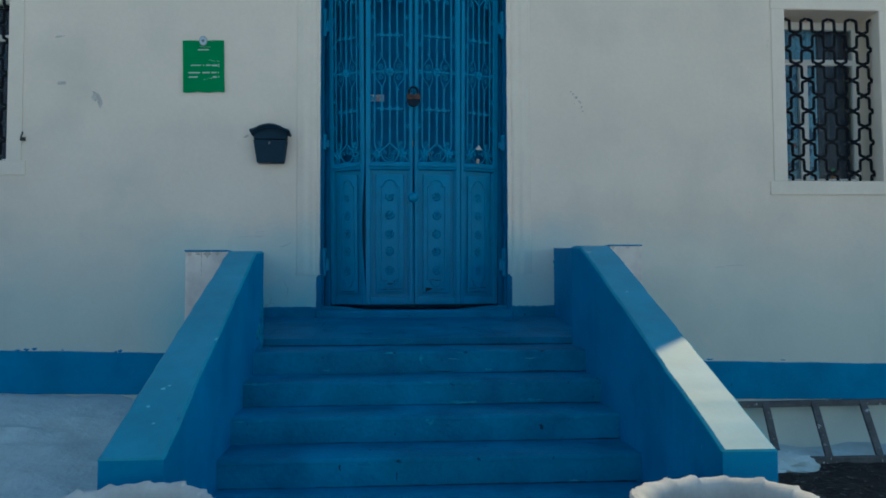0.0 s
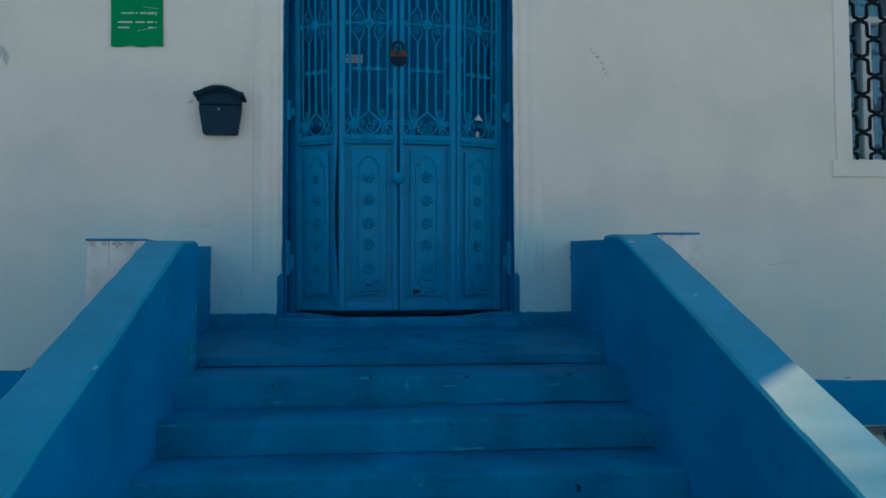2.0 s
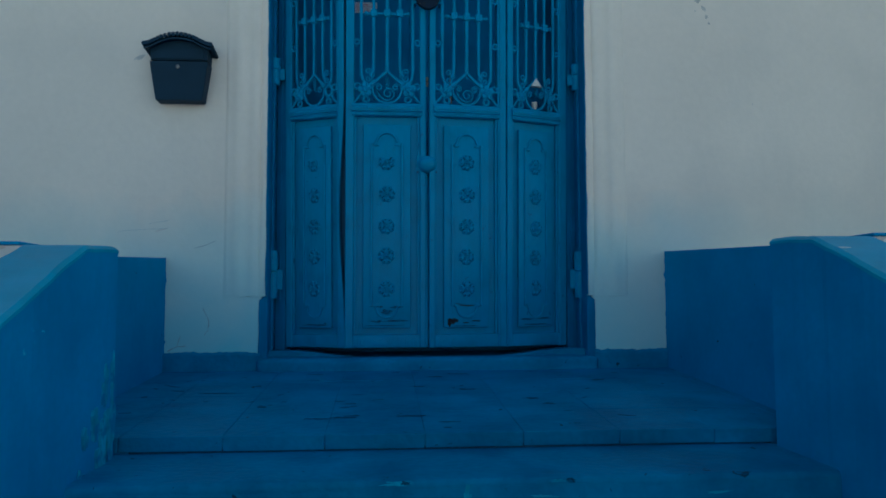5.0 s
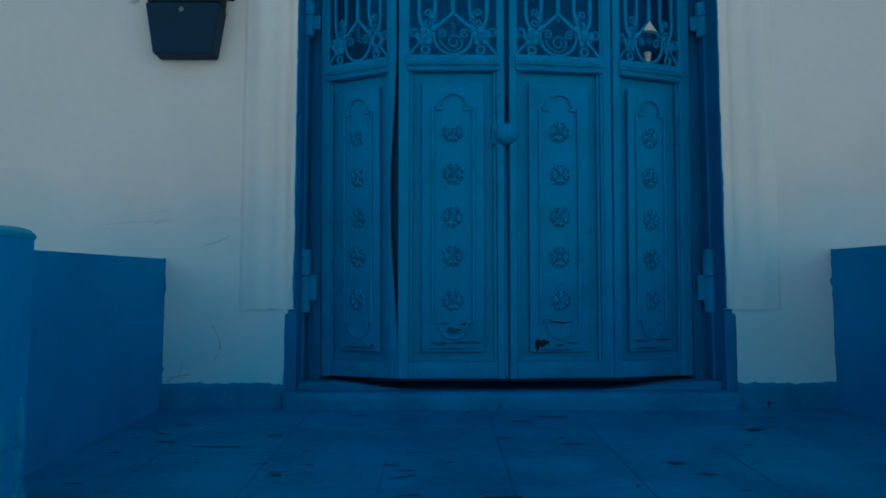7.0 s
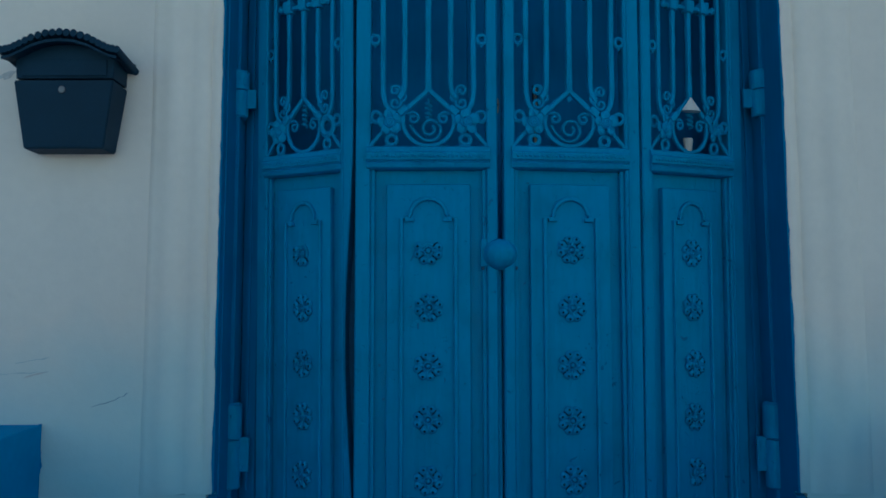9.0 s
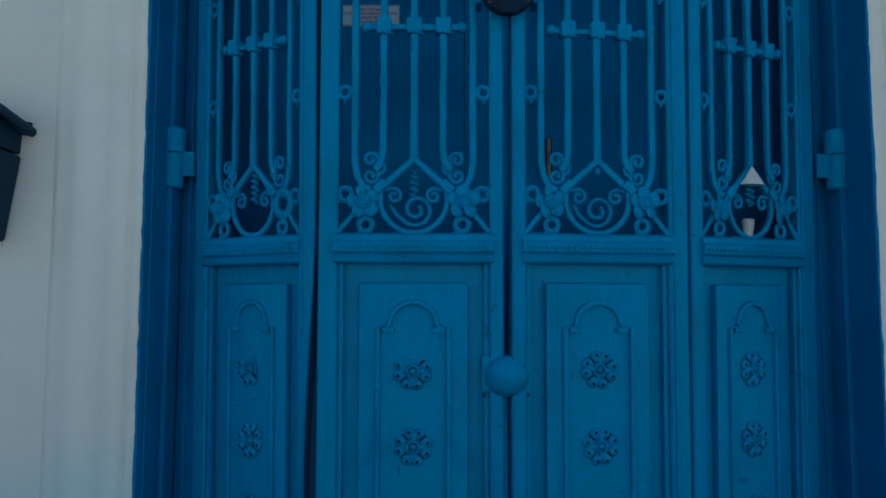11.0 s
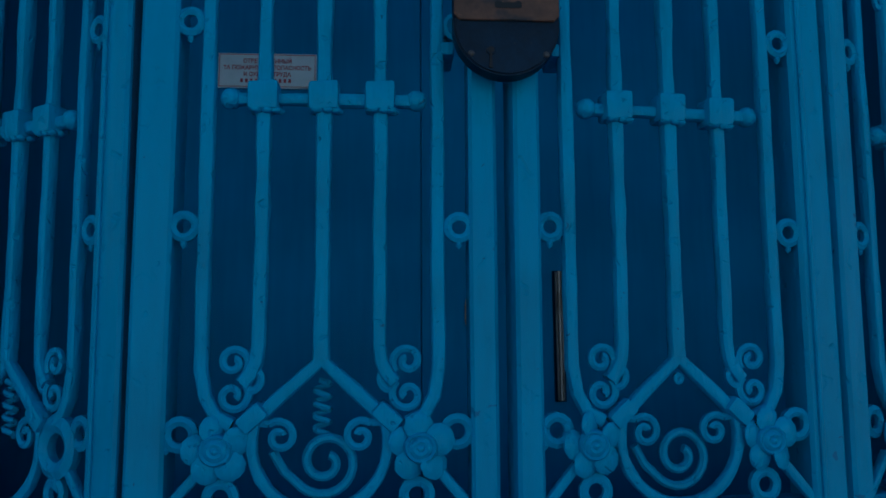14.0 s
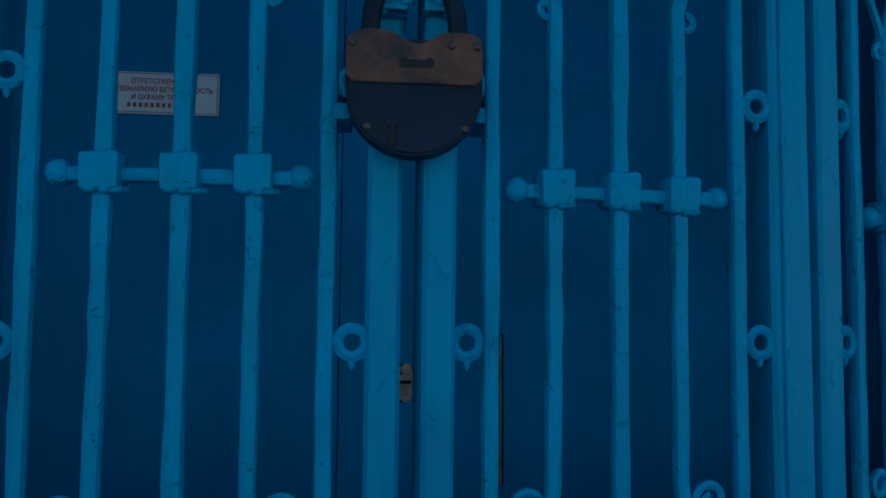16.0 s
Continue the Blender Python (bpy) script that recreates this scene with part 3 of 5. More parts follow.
def parapet(s, xi_top, xo_top, xi_low, xo_low, z_top, z_low, y_low):
    """A sloping side wall of the steps with hand-plastered, slightly wavy edges, and its paler cap."""
    t = thing("parapet", "sloping blue parapet of the steps with a paler worn cap" + (", sunlit at its lower end" if s > 0 else ""), "parapet", group="parapets of the steps", kind="structure")
    yt, ye, lo, n = -1.60, -1.365, 0.016, 110
    stations = []
    for i in range(n + 1):
        f = i / n
        y = y_low + (ye - y_low) * f
        g = min(1.0, (y - y_low) / (yt - y_low))
        wob = lambda k: (0.004 * noise.noise((y * 2.2, k * 9.1, s)) + 0.0034 * noise.noise((y * 9.0, k * 5.3, s)) + 0.0018 * noise.noise((y * 27.0, k * 3.3, s))) * (1 if 0 < i < n else 0)
        bend = 0.010 * math.exp(-((y - yt) / 0.10) ** 2)
        stations.append((y, xi_low + (xi_top - xi_low) * g + wob(1), xo_low + (xo_top - xo_low) * g + wob(2), z_low + (z_top - z_low) * g - bend + wob(3) * 0.7, wob(4)))

    def shell(rows):
        bm = bmesh.new()
        vs = [[bm.verts.new(p) for p in r] for r in rows]
        k = len(vs[0])
        for a, b in zip(vs, vs[1:]):
            for c in range(k):
                bm.faces.new((a[c], a[(c + 1) % k], b[(c + 1) % k], b[c]))
        bm.faces.new(vs[0])
        bm.faces.new(vs[-1])
        return bm

    inner = [(max(y_low + 0.003, min(ye - 0.003, q[0])), q[1], q[2], q[3] + (0.0065 if k == 0 else 0.0), q[4]) for k, q in enumerate(stations)]
    part("body", shell([[(xi, y, -0.4), (xi, y, z - lo), (xo, y, z - lo), (xo, y, -0.4)] for y, xi, xo, z, w in inner]), BLUE_WALL, t)
    r = 0.010
    rows = []
    for y, xi, xo, z, w in stations:
        d = 1 if xo > xi else -1
        e = d * 0.0015
        rows.append([(xi - e, y, z - lo - 0.003 + w * 0.5), (xi - e, y, z - r), (xi + d * r, y, z), (xo - d * r, y, z), (xo + e, y, z - r), (xo + e, y, z - lo - 0.003)])
    rows[0] = [(p[0], p[1], max(p[2], z_low - r - 0.001)) for p in rows[0]]
    part("cap", shell(rows), BLUE_CAP, t, smooth=True)
    return t


parapets = {}
parapets[-1] = parapet(-1, -1.03, -1.208, -1.0, -1.235, 1.437, 0.592, -3.56)
parapets[1] = parapet(1, 1.03, 1.226, 1.085, 1.30, 1.470, 0.59, -3.585)

# side walls of the landing, white outside and blue within, rising a little to the house
def sloped(x0, x1, y0, y1, zb, z0, z1):
    bm = bmesh.new()
    v = [bm.verts.new(p) for p in ((x0, y0, zb), (x1, y0, zb), (x1, y1, zb), (x0, y1, zb), (x0, y0, z0), (x1, y0, z0), (x1, y1, z1), (x0, y1, z1))]
    for f in ((0, 1, 2, 3), (4, 5, 6, 7), (0, 1, 5, 4), (1, 2, 6, 5), (2, 3, 7, 6), (3, 0, 4, 7)):
        bm.faces.new([v[k] for k in f])
    return bm


for x0, x1, z0, z1, pier_z, pier_in, s in ((-1.475, -1.28, 1.415, 1.483, 1.437, -1.209, -1), (1.2, 1.44, 1.457, 1.52, 1.470, 1.227, 1)):
    t = thing("landing_wall", "low landing wall, chipped white plaster outside, blue paint within", "wall", group="landing walls", kind="structure")
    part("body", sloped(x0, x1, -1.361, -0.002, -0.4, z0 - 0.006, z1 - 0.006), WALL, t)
    xi = x1 if s < 0 else x0
    part("paint", sloped(*sorted((xi, xi - s * 0.005)), -1.36, -0.003, 0.8, z0, z1), BLUE_WALL, t, "blue paint on the inner face")
    part("paint", sloped(x0 - 0.003, x1 + 0.003, -1.36, -0.003, z0 - 0.012, z0 + 0.001, z1 + 0.001), BLUE_WALL, t, "blue paint on the top")
    bm = bmesh.new()
    xs = sorted((x0 if s < 0 else x1, pier_in))
    box(bm, xs[0], xs[1], -1.60, -1.362, -0.4, pier_z - 0.010, 0.006)
    part("pier", bm, PIER, t, "chipped white plaster pier")
    bm = bmesh.new()
    box(bm, xs[0] - 0.004, xs[1], -1.606, -1.363, pier_z - 0.0095, pier_z, 0.003)
    part("cap", bm, BLUE_WALL, t)
    for k, (at_x, wide, low) in enumerate(((0.10, 0.020, 0.030), (0.30, 0.030, 0.022), (0.38, 0.0022, 0.15), (0.52, 0.026, 0.040), (0.74, 0.034, 0.026)) if s < 0 else ((0.10, 0.018, 0.020), (0.55, 0.022, 0.014))):
        bm = bmesh.new()
        x = xs[0] + (xs[1] - xs[0]) * at_x
        n = 14
        rows = []
        for i in range(n + 1):
            z = pier_z - 0.011 - low * i / n
            w = wide * (1 - (i / n) ** 2) * (0.8 + 0.9 * noise.noise((z * 90, k * 3.1, s))) + 0.0006
            rows.append((bm.verts.new((x - w + 0.006 * noise.noise((z * 60, k, s)), -1.6012, z)), bm.verts.new((x + w + 0.006 * noise.noise((z * 70, k + 5, s)), -1.6012, z))))
        for p, c in zip(rows, rows[1:]):
            bm.faces.new((p[0], p[1], c[1], c[0]))
        part("stain", bm, RUNOFF, t, "brown run of rainwater down the pier")

for s, x, zt in ((-1, -1.28, 1.486), (1, 1.2, 1.523)):
    bm = bmesh.new()
    rows = []
    for i in range(60):
        z = 0.93 + (zt - 0.93) * i / 59
        w = 0.005 + 0.008 * noise.noise((z * 9, s, 1)) + 0.010 * noise.noise((z * 31, s, 2)) + 0.006 * noise.noise((z * 70, s, 3))
        rows.append((bm.verts.new((x + s * 0.004, -0.0035, z)), bm.verts.new((x - s * max(0.0005, w), -0.0035, z))))
    for a, c in zip(rows, rows[1:]):
        bm.faces.new((a[0], a[1], c[1], c[0]))
    part("paint_edge", bm, BLUE_WALL, facade, "ragged edge of the blue paint on the wall")

# floor tiles of the landing, falling gently to the front
bm = bmesh.new()
v = [bm.verts.new(p) for p in ((-1.285, LAND_Y + 0.006, LAND_Z1 - 0.0026), (1.2, LAND_Y + 0.006, LAND_Z1 - 0.0026), (1.2, -0.004, LAND_Z0 - 0.0026), (-1.285, -0.004, LAND_Z0 - 0.0026))]
f = bm.faces.new(v)
e = bmesh.ops.extrude_face_region(bm, geom=[f])
bmesh.ops.translate(bm, verts=[q for q in e["geom"] if isinstance(q, bmesh.types.BMVert)], vec=(0, 0, -0.03))
tagged(part("joint_filling", bm, BLUE_TILE_SHADE), "paint-filled joints between the floor tiles", "joints", kind="structure")
tiles_parent = thing("landing_floor", "blue painted floor tiles with worn joints", "floor tiles", kind="structure")
tw, td = 0.312, 0.335
tile_bm = bmesh.new()
box(tile_bm, 0.0014, tw - 0.0014, 0.0003, td - 0.0003, -0.045, 0.0, 0.0026)
tile_mesh = mesh_from(tile_bm, "tile", BLUE_TILE_SHADE)
fall = math.degrees(math.atan2(LAND_Z0 - LAND_Z1, -LAND_Y))
for i in range(9):
    for j in range(4):
        x = -1.342 + i * tw
        y = LAND_Y + j * td
        z = LAND_Z1 + (y - LAND_Y) * math.tan(radians(fall))
        ob = new("tile", tile_mesh)
        ob.parent = tiles_parent
        ob.matrix_basis = pose(x, y, z + random.uniform(-0.0012, 0.0012), fall + random.uniform(-0.15, 0.15), random.uniform(-0.2, 0.2), random.uniform(-0.2, 0.2)) @ Matrix.Diagonal((0.25 if i == 8 else 1.0, 1, 1, 1))

# ---- the gate ----
LEAF_W, LEAF_Z0, LEAF_H = 0.4, 1.045, 2.82
G0, GMID, GTOP = 1.21, 1.985, 2.76        # grille: foot, middle and head above the leaf's foot
C = LEAF_W / 2


def mirror_z(pts):
    return [(x, y, 2 * GMID - z) for x, y, z in pts]


def mirror_x(pts):
    return [(2 * C - x, y, z) for x, y, z in pts]


def flower(bm, cx, cz, r, y, petals=5):
    """A cast rose under many coats of paint: flat tilted petals round a ringed bud."""
    g = random.Random(int(abs(cx * 7919 + cz * 104729) * 1000))
    turn = g.uniform(0, 1)
    for k in range(petals):
        a = 2 * math.pi * (k + turn) / petals + g.uniform(-0.1, 0.1)
        q = r * 0.46 * g.uniform(0.9, 1.08)
        at = Vector((cx + r * 0.62 * math.cos(a), y + 0.002, cz + r * 0.62 * math.sin(a)))
        tip = Euler((g.uniform(-0.25, 0.25), -a, g.uniform(0.1, 0.4)))
        bmesh.ops.create_icosphere(bm, subdivisions=2, radius=1, matrix=Matrix.LocRotScale(at, tip, (q, 0.0045, q * 1.05)))
    lathe(bm, ((r * 0.52, 0.0), (r * 0.50, 0.006), (r * 0.44, 0.0085), (r * 0.36, 0.0065), (r * 0.30, 0.0085), (r * 0.22, 0.0105), (r * 0.12, 0.0085), (r * 0.08, 0.010), (r * 0.02, 0.0112)), pose(cx, y + 0.002, cz, 90) @ Matrix.Diagonal((1, g.uniform(0.88, 1.0), 1, 1)), 18)
    return bm


def rosette(bm, r, lost=()):
    """A cast boss: four petals of two lobes with dark pits and slots between them; lost petals have broken off."""
    lathe(bm, ((r * 0.62, 0.0), (r * 0.60, 0.003), (r * 0.44, 0.0035), (r * 0.36, 0.002)), pose(0, 0, 0, 90), 24)
    dark_marks = []
    for k in range(4):
        if k in lost:
            continue
        a = math.pi / 2 * k
        for d in (-0.37, 0.37):
            m = Matrix.LocRotScale((r * 0.73 * math.cos(a + d), -0.0025, r * 0.73 * math.sin(a + d)), None, (r * 0.33, 0.0050, r * 0.31))
            bmesh.ops.create_icosphere(bm, subdivisions=2, radius=1, matrix=m)
            dark_marks.append((0.80, a + d * 0.92, 0.095, 0.095, -0.0072))
        m = Matrix.LocRotScale((r * 0.46 * math.cos(a), -0.0025, r * 0.46 * math.sin(a)), Euler((0, -a, 0)), (r * 0.30, 0.0052, r * 0.17))
        bmesh.ops.create_icosphere(bm, subdivisions=2, radius=1, matrix=m)
        dark_marks.append((0.66, a + math.pi / 4, 0.26, 0.085, -0.0042))
    bmesh.ops.create_icosphere(bm, subdivisions=2, radius=1, matrix=Matrix.LocRotScale((0, -0.003, 0), None, (r * 0.20, 0.0055, r * 0.20)))
    torus(bm, 0, 0, r * 0.29, r * 0.065, -0.0060, 16, 5)
    clean = len(bm.faces)
    for d, a, w, h, y in dark_marks:
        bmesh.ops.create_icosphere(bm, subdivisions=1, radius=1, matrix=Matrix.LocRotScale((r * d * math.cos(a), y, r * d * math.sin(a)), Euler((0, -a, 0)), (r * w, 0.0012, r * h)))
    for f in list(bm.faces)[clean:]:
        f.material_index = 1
    return bm


def gate_leaf(at, a_w, b_w, bow=0.0, drop=0.0, which=1):
    leaf = thing("gate_leaf", "blue enamelled steel gate leaf, ornate scrolled grille over a rosetted panel", "gate", group="folding gate leaves", at=at)
    L, R = C - 0.163, C + 0.163
    D0, D1 = 0.0, 0.045
    for x0, x1, k in ((L - a_w, L, 0.0), (R, R + b_w, bow)):
        bm = bmesh.new()
        n = 24
        prof = ((x0, D1), (x0, D0 + 0.004), (x0 + 0.004, D0), (x1 - 0.004, D0), (x1, D0 + 0.004), (x1, D1))
        rows = []
        for q in range(n + 1):
            z = LEAF_H * q / n
            off = -k * math.sin(math.pi * min(1.0, z / 1.3)) ** 2 if k else 0.0
            rows.append([bm.verts.new((x + off * (x - x0) / (x1 - x0) + 0.0006 * noise.noise((x * 40, z * 5, 1)), yy, z)) for x, yy in prof])
        for p, q in zip(rows, rows[1:]):
            for c in range(len(prof)):
                bm.faces.new((p[c], p[(c + 1) % len(prof)], q[(c + 1) % len(prof)], q[c]))
        bm.faces.new(rows[0])
        bm.faces.new(rows[-1])
        part("stile", bm, GRAINED, leaf)
    # added strip: the blackness of the folding gap is shade put into its colour
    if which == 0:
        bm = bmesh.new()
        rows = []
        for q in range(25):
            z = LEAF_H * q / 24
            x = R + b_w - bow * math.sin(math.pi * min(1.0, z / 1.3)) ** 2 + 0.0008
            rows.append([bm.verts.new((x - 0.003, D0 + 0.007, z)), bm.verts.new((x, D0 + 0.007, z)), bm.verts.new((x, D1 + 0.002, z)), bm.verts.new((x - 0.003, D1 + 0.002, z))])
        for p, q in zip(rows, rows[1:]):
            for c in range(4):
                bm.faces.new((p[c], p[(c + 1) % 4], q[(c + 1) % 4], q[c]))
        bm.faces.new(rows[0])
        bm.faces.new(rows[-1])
        part("gap_shade_strip", bm, DARK_RECESS, leaf, "added dark strip that paints the gap's shade on the folding edge")
    # second added strip, dark so that the joint reads as shaded from behind
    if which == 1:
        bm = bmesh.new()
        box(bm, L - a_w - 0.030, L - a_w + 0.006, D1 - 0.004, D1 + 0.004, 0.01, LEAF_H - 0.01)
        part("gap_shade_strip", bm, DARK_RECESS, leaf, "added dark strip that paints shade behind the folding joint")
    if which != 1 and (a_w > 0.038 or b_w > 0.038):
        x = L - 0.016 if a_w > b_w else R + 0.010
        bm = bmesh.new()
        box(bm, x, x + 0.006, D0 - 0.004, D0 + 0.002, 0.004, LEAF_H - 0.004, 0.0015, seg=1)
        part("bead", bm, BLUE, leaf)
    for name, z0, z1 in (("bottom_rail", 0.0, 0.062), ("top_rail", GTOP, LEAF_H)):
        bm = bmesh.new()
        box(bm, L - 0.001, R + 0.001, D0 + 0.003, D1, z0, z1, 0.004)
        part(name, bm, BLUE, leaf, smooth=True)
    # moulded middle rail
    bm = bmesh.new()
    prof = ((0.002, 1.146), (-0.006, 1.150), (-0.010, 1.160), (-0.004, 1.166), (-0.012, 1.172), (-0.014, 1.190), (-0.008, 1.196), (-0.006, 1.207), (0.004, 1.212), (0.04, 1.212), (0.04, 1.146))
    a = [bm.verts.new((L - 0.010, y, z)) for y, z in prof]
    b = [bm.verts.new((R + 0.010, y, z)) for y, z in prof]
    for i in range(len(prof)):
        bm.faces.new((a[i], a[(i + 1) % len(prof)], b[(i + 1) % len(prof)], b[i]))
    bm.faces.new(a)
    bm.faces.new(b)
    rail = part("middle_rail", bm, BLUE, leaf)
    bm = bmesh.new()
    n = 26
    for i in range(n):
        m = Matrix.LocRotScale((L + (R - L) * (i + 0.5) / n, -0.0135, 1.181), Euler((0, 0.5, 0)), (0.0062, 0.0035, 0.0045))
        bmesh.ops.create_icosphere(bm, subdivisions=1, radius=1, matrix=m)
    part("bead", bm, BLUE, rail)
    # lower panel: backing sheet, raised field, shaped moulding, rosettes
    bm = bmesh.new()
    box(bm, L - 0.002, R + 0.002, 0.028, 0.036, 0.06, 1.15)
    for x0 in (L, R - 0.012):
        box(bm, x0, x0 + 0.012, 0.010, 0.026, 0.062, 1.146, 0.003)
    part("panel", bm, GRAINED, leaf)
    bm = bmesh.new()
    box(bm, C - 0.118, C + 0.118, 0.007, 0.030, 0.095, 1.105, 0.008)
    part("raised_field", bm, GRAINED, leaf, smooth=True)
    z_hi, z_lo, hw, aw = 1.008, 0.203, 0.076, 0.050
    bm = bmesh.new()
    top = [(C - hw, z_lo), (C - hw, z_hi), (C - aw - 0.004, z_hi), (C - aw - 0.004, z_hi + 0.008)]
    top += [(C + aw * math.cos(radians(g)), z_hi + 0.010 + aw * 0.9 * math.sin(radians(g))) for g in range(180, -1, -15)]
    top += [(C + aw + 0.004, z_hi + 0.008), (C + aw + 0.004, z_hi), (C + hw, z_hi), (C + hw, z_lo), (C + aw + 0.004, z_lo), (C + aw + 0.004, z_lo - 0.008)]
    top += [(C + aw * math.cos(radians(g)), z_lo - 0.010 + aw * 0.9 * math.sin(radians(g))) for g in range(0, -181, -15)]
    top += [(C - aw - 0.004, z_lo - 0.008), (C - aw - 0.004, z_lo)]
    sweep(bm, [(x, 0.006, z) for x, z in top], 0.0062, square=True, closed=True, depth=0.009)
    part("moulding", bm, BLUE, leaf, smooth=True)
    for sx in (-1, 1):
        for z, dz in ((z_hi, -1), (z_lo, 1)):
            bm = bmesh.new()
            box(bm, min(C + sx * (aw - 0.010), C + sx * (aw + 0.016)), max(C + sx * (aw - 0.010), C + sx * (aw + 0.016)), -0.0025, 0.009, min(z, z + dz * 0.010), max(z, z + dz * 0.010), 0.002)
            part("foot", bm, BLUE, leaf)
    for k, z in enumerate((0.290, 0.449, 0.598, 0.757, 0.917)):
        lost = {(0, 4): (0, 1), (1, 4): (1,), (3, 0): (2,)}.get((which, k), ())
        bm = bmesh.new()
        rosette(bm, 0.040, lost)
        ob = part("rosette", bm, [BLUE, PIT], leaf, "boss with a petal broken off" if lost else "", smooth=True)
        ob.matrix_basis = pose(C + random.uniform(-0.003, 0.003), 0.007, z + random.uniform(-0.003, 0.003), 0, random.uniform(-9, 9), 0) @ Matrix.Diagonal((1.0, 1.5, 1.0, 1.0))
    # grille bars
    y = 0.008
    B = 0.0081
    for dx in (-0.129, -0.067, 0.0, 0.063, 0.128):
        bm = bmesh.new()
        lo = {0.0: G0 + 0.165, 0.063: G0 + 0.145, 0.067: G0 + 0.145, 0.128: G0 + 0.115, 0.129: G0 + 0.115}[abs(dx)]
        if 0.05 < abs(dx) < 0.1:
            s = 1 if dx > 0 else -1
            foot = [(C + dx + s * 0.017, y, lo - 0.006), (C + dx + s * 0.008, y, lo + 0.004), (C + dx + s * 0.002, y, lo + 0.018), (C + dx, y, lo + 0.035)]
            sweep(bm, foot + [(C + dx, y, GMID - 0.135)], B, square=True)
            up = bmesh.new()
            sweep(up, mirror_z(foot + [(C + dx, y, GMID - 0.135)]), B, square=True)
            part("bar", up, BLUE, leaf, smooth=True)
        elif abs(dx) > 0.1:
            s = 1 if dx > 0 else -1
            foot = [(C + s * (0.094), y, G0 + 0.095), (C + s * 0.112, y, G0 + 0.105), (C + s * 0.123, y, G0 + 0.125), (C + dx, y, G0 + 0.155)]
            sweep(bm, foot + mirror_z(foot)[::-1], B, square=True)
        else:
            sweep(bm, [(C, y, lo), (C, y, 2 * GMID - lo)], B + 0.001, square=True)
        part("bar", bm, BLUE, leaf, smooth=True)
    # rings between stiles and outer bars
    bm = bmesh.new()
    torus(bm, 0, 0, 0.0128, 0.0055, 0, 14, 6)
    bmesh.ops.create_icosphere(bm, subdivisions=1, radius=1, matrix=Matrix.LocRotScale((0, 0, -0.019), None, (0.004, 0.004, 0.006)))
    ring_mesh = mesh_from(bm, "ring", BLUE, True)

    def ring(dx, z, tilt=0, k=1.0):
        ob = new("ring", ring_mesh)
        ob.parent = leaf
        ob.matrix_basis = pose(C + dx, y, z, 0, tilt, 0) @ Matrix.Scale(k, 4)

    for z in (0.31, 0.545, 0.78, 1.015, 1.25):
        for s in (-1, 1):
            ring(s * 0.1515, G0 + z)
    # collars and the ball-ended cross rods
    bm = bmesh.new()
    box(bm, -0.017, 0.017, -0.017, 0.014, -0.017, 0.017, 0.005)
    for v in bm.verts:
        v.co += v.normal * (0.0016 * noise.noise(v.co * 90))
    for q, w in (((-0.008, -0.010, -0.0155), 0.008), ((0.004, -0.011, -0.0165), 0.006), ((0.012, -0.008, -0.0160), 0.0075), ((0.015, 0.002, -0.015), 0.007), ((-0.002, 0.0, -0.0165), 0.010)):
        bmesh.ops.create_icosphere(bm, subdivisions=2, radius=1, matrix=Matrix.LocRotScale(q, None, (w, w * 0.8, 0.0042)))
    collar_mesh = mesh_from(bm, "collar", BLUE, True)
    for z in (1.668 - drop, 2 * GMID - 1.668 - drop):
        for dx in (-0.067, 0, 0.063):
            ob = new("collar", collar_mesh)
            ob.parent = leaf
            ob.matrix_basis = pose(C + dx, y, z + random.uniform(-0.001, 0.001), 0, random.uniform(-2, 2), 0)
        bm = bmesh.new()
        sweep(bm, [(C - 0.1, y, z - 0.003), (C + 0.1, y, z - 0.003)], 0.0075, square=True)
        for s in (-1, 1):
            bmesh.ops.create_icosphere(bm, subdivisions=2, radius=0.0125, matrix=Matrix.Translation((C + s * 0.104, y, z - 0.002)))
        part("cross_rod", bm, BLUE, leaf, smooth=True)
    # foot and head ornament, mirrored
    for flip in (False, True):
        f = mirror_z if flip else (lambda p: p)
        bm = bmesh.new()
        for s in (-1, 1):
            sweep(bm, f([(C + s * 0.070, y, G0 + 0.100), (C + s * 0.004, y, G0 + 0.160), (C + s * 0.001, y, G0 + 0.178)]), B * 0.95, square=True)
        part("fork", bm, BLUE, leaf, smooth=True)
        bm = bmesh.new()
        sweep(bm, f(arc(C, G0 + 0.077, 0.0735, 165, 375, 18, y)), 0.0065, square=True)
        part("hoop", bm, BLUE, leaf, smooth=True)
        if which in (1, 2):
            bm = bmesh.new()
            tail = [(C - 0.052, y + 0.010, G0 + 0.066), (C - 0.040, y + 0.012, G0 + 0.045), (C - 0.020, y + 0.012, G0 + 0.027)]
            sweep(bm, f(tail + arc(C + 0.005, G0 + 0.054, 0.036, 240, 780, 30, y + 0.012, 0.008)), 0.0052, 8)
            part("spiral", bm, BLUE, leaf, smooth=True)
        if which != 2:
            bm = bmesh.new()
            wide = (0.0105, 0.0085, 0, 0.0125)[which]
            coil = [(C + (0.006 if which == 3 else 0.0) + wide * math.sin(i * 0.7), y + (0.020 if which == 1 else 0.006) + 0.005 * math.cos(i * 0.7), G0 + 0.078 + 0.00155 * i) for i in range(42)]
            sweep(bm, f(coil), 0.0034, 6)
            part("twist", bm, BLUE, leaf, smooth=True)
        else:
            bm = bmesh.new()
            torus(bm, C + 0.001, 2 * GMID - G0 - 0.140 if flip else G0 + 0.140, 0.004, 0.0032, y, 12, 6)
            part("ring", bm, BLUE, leaf, smooth=True)
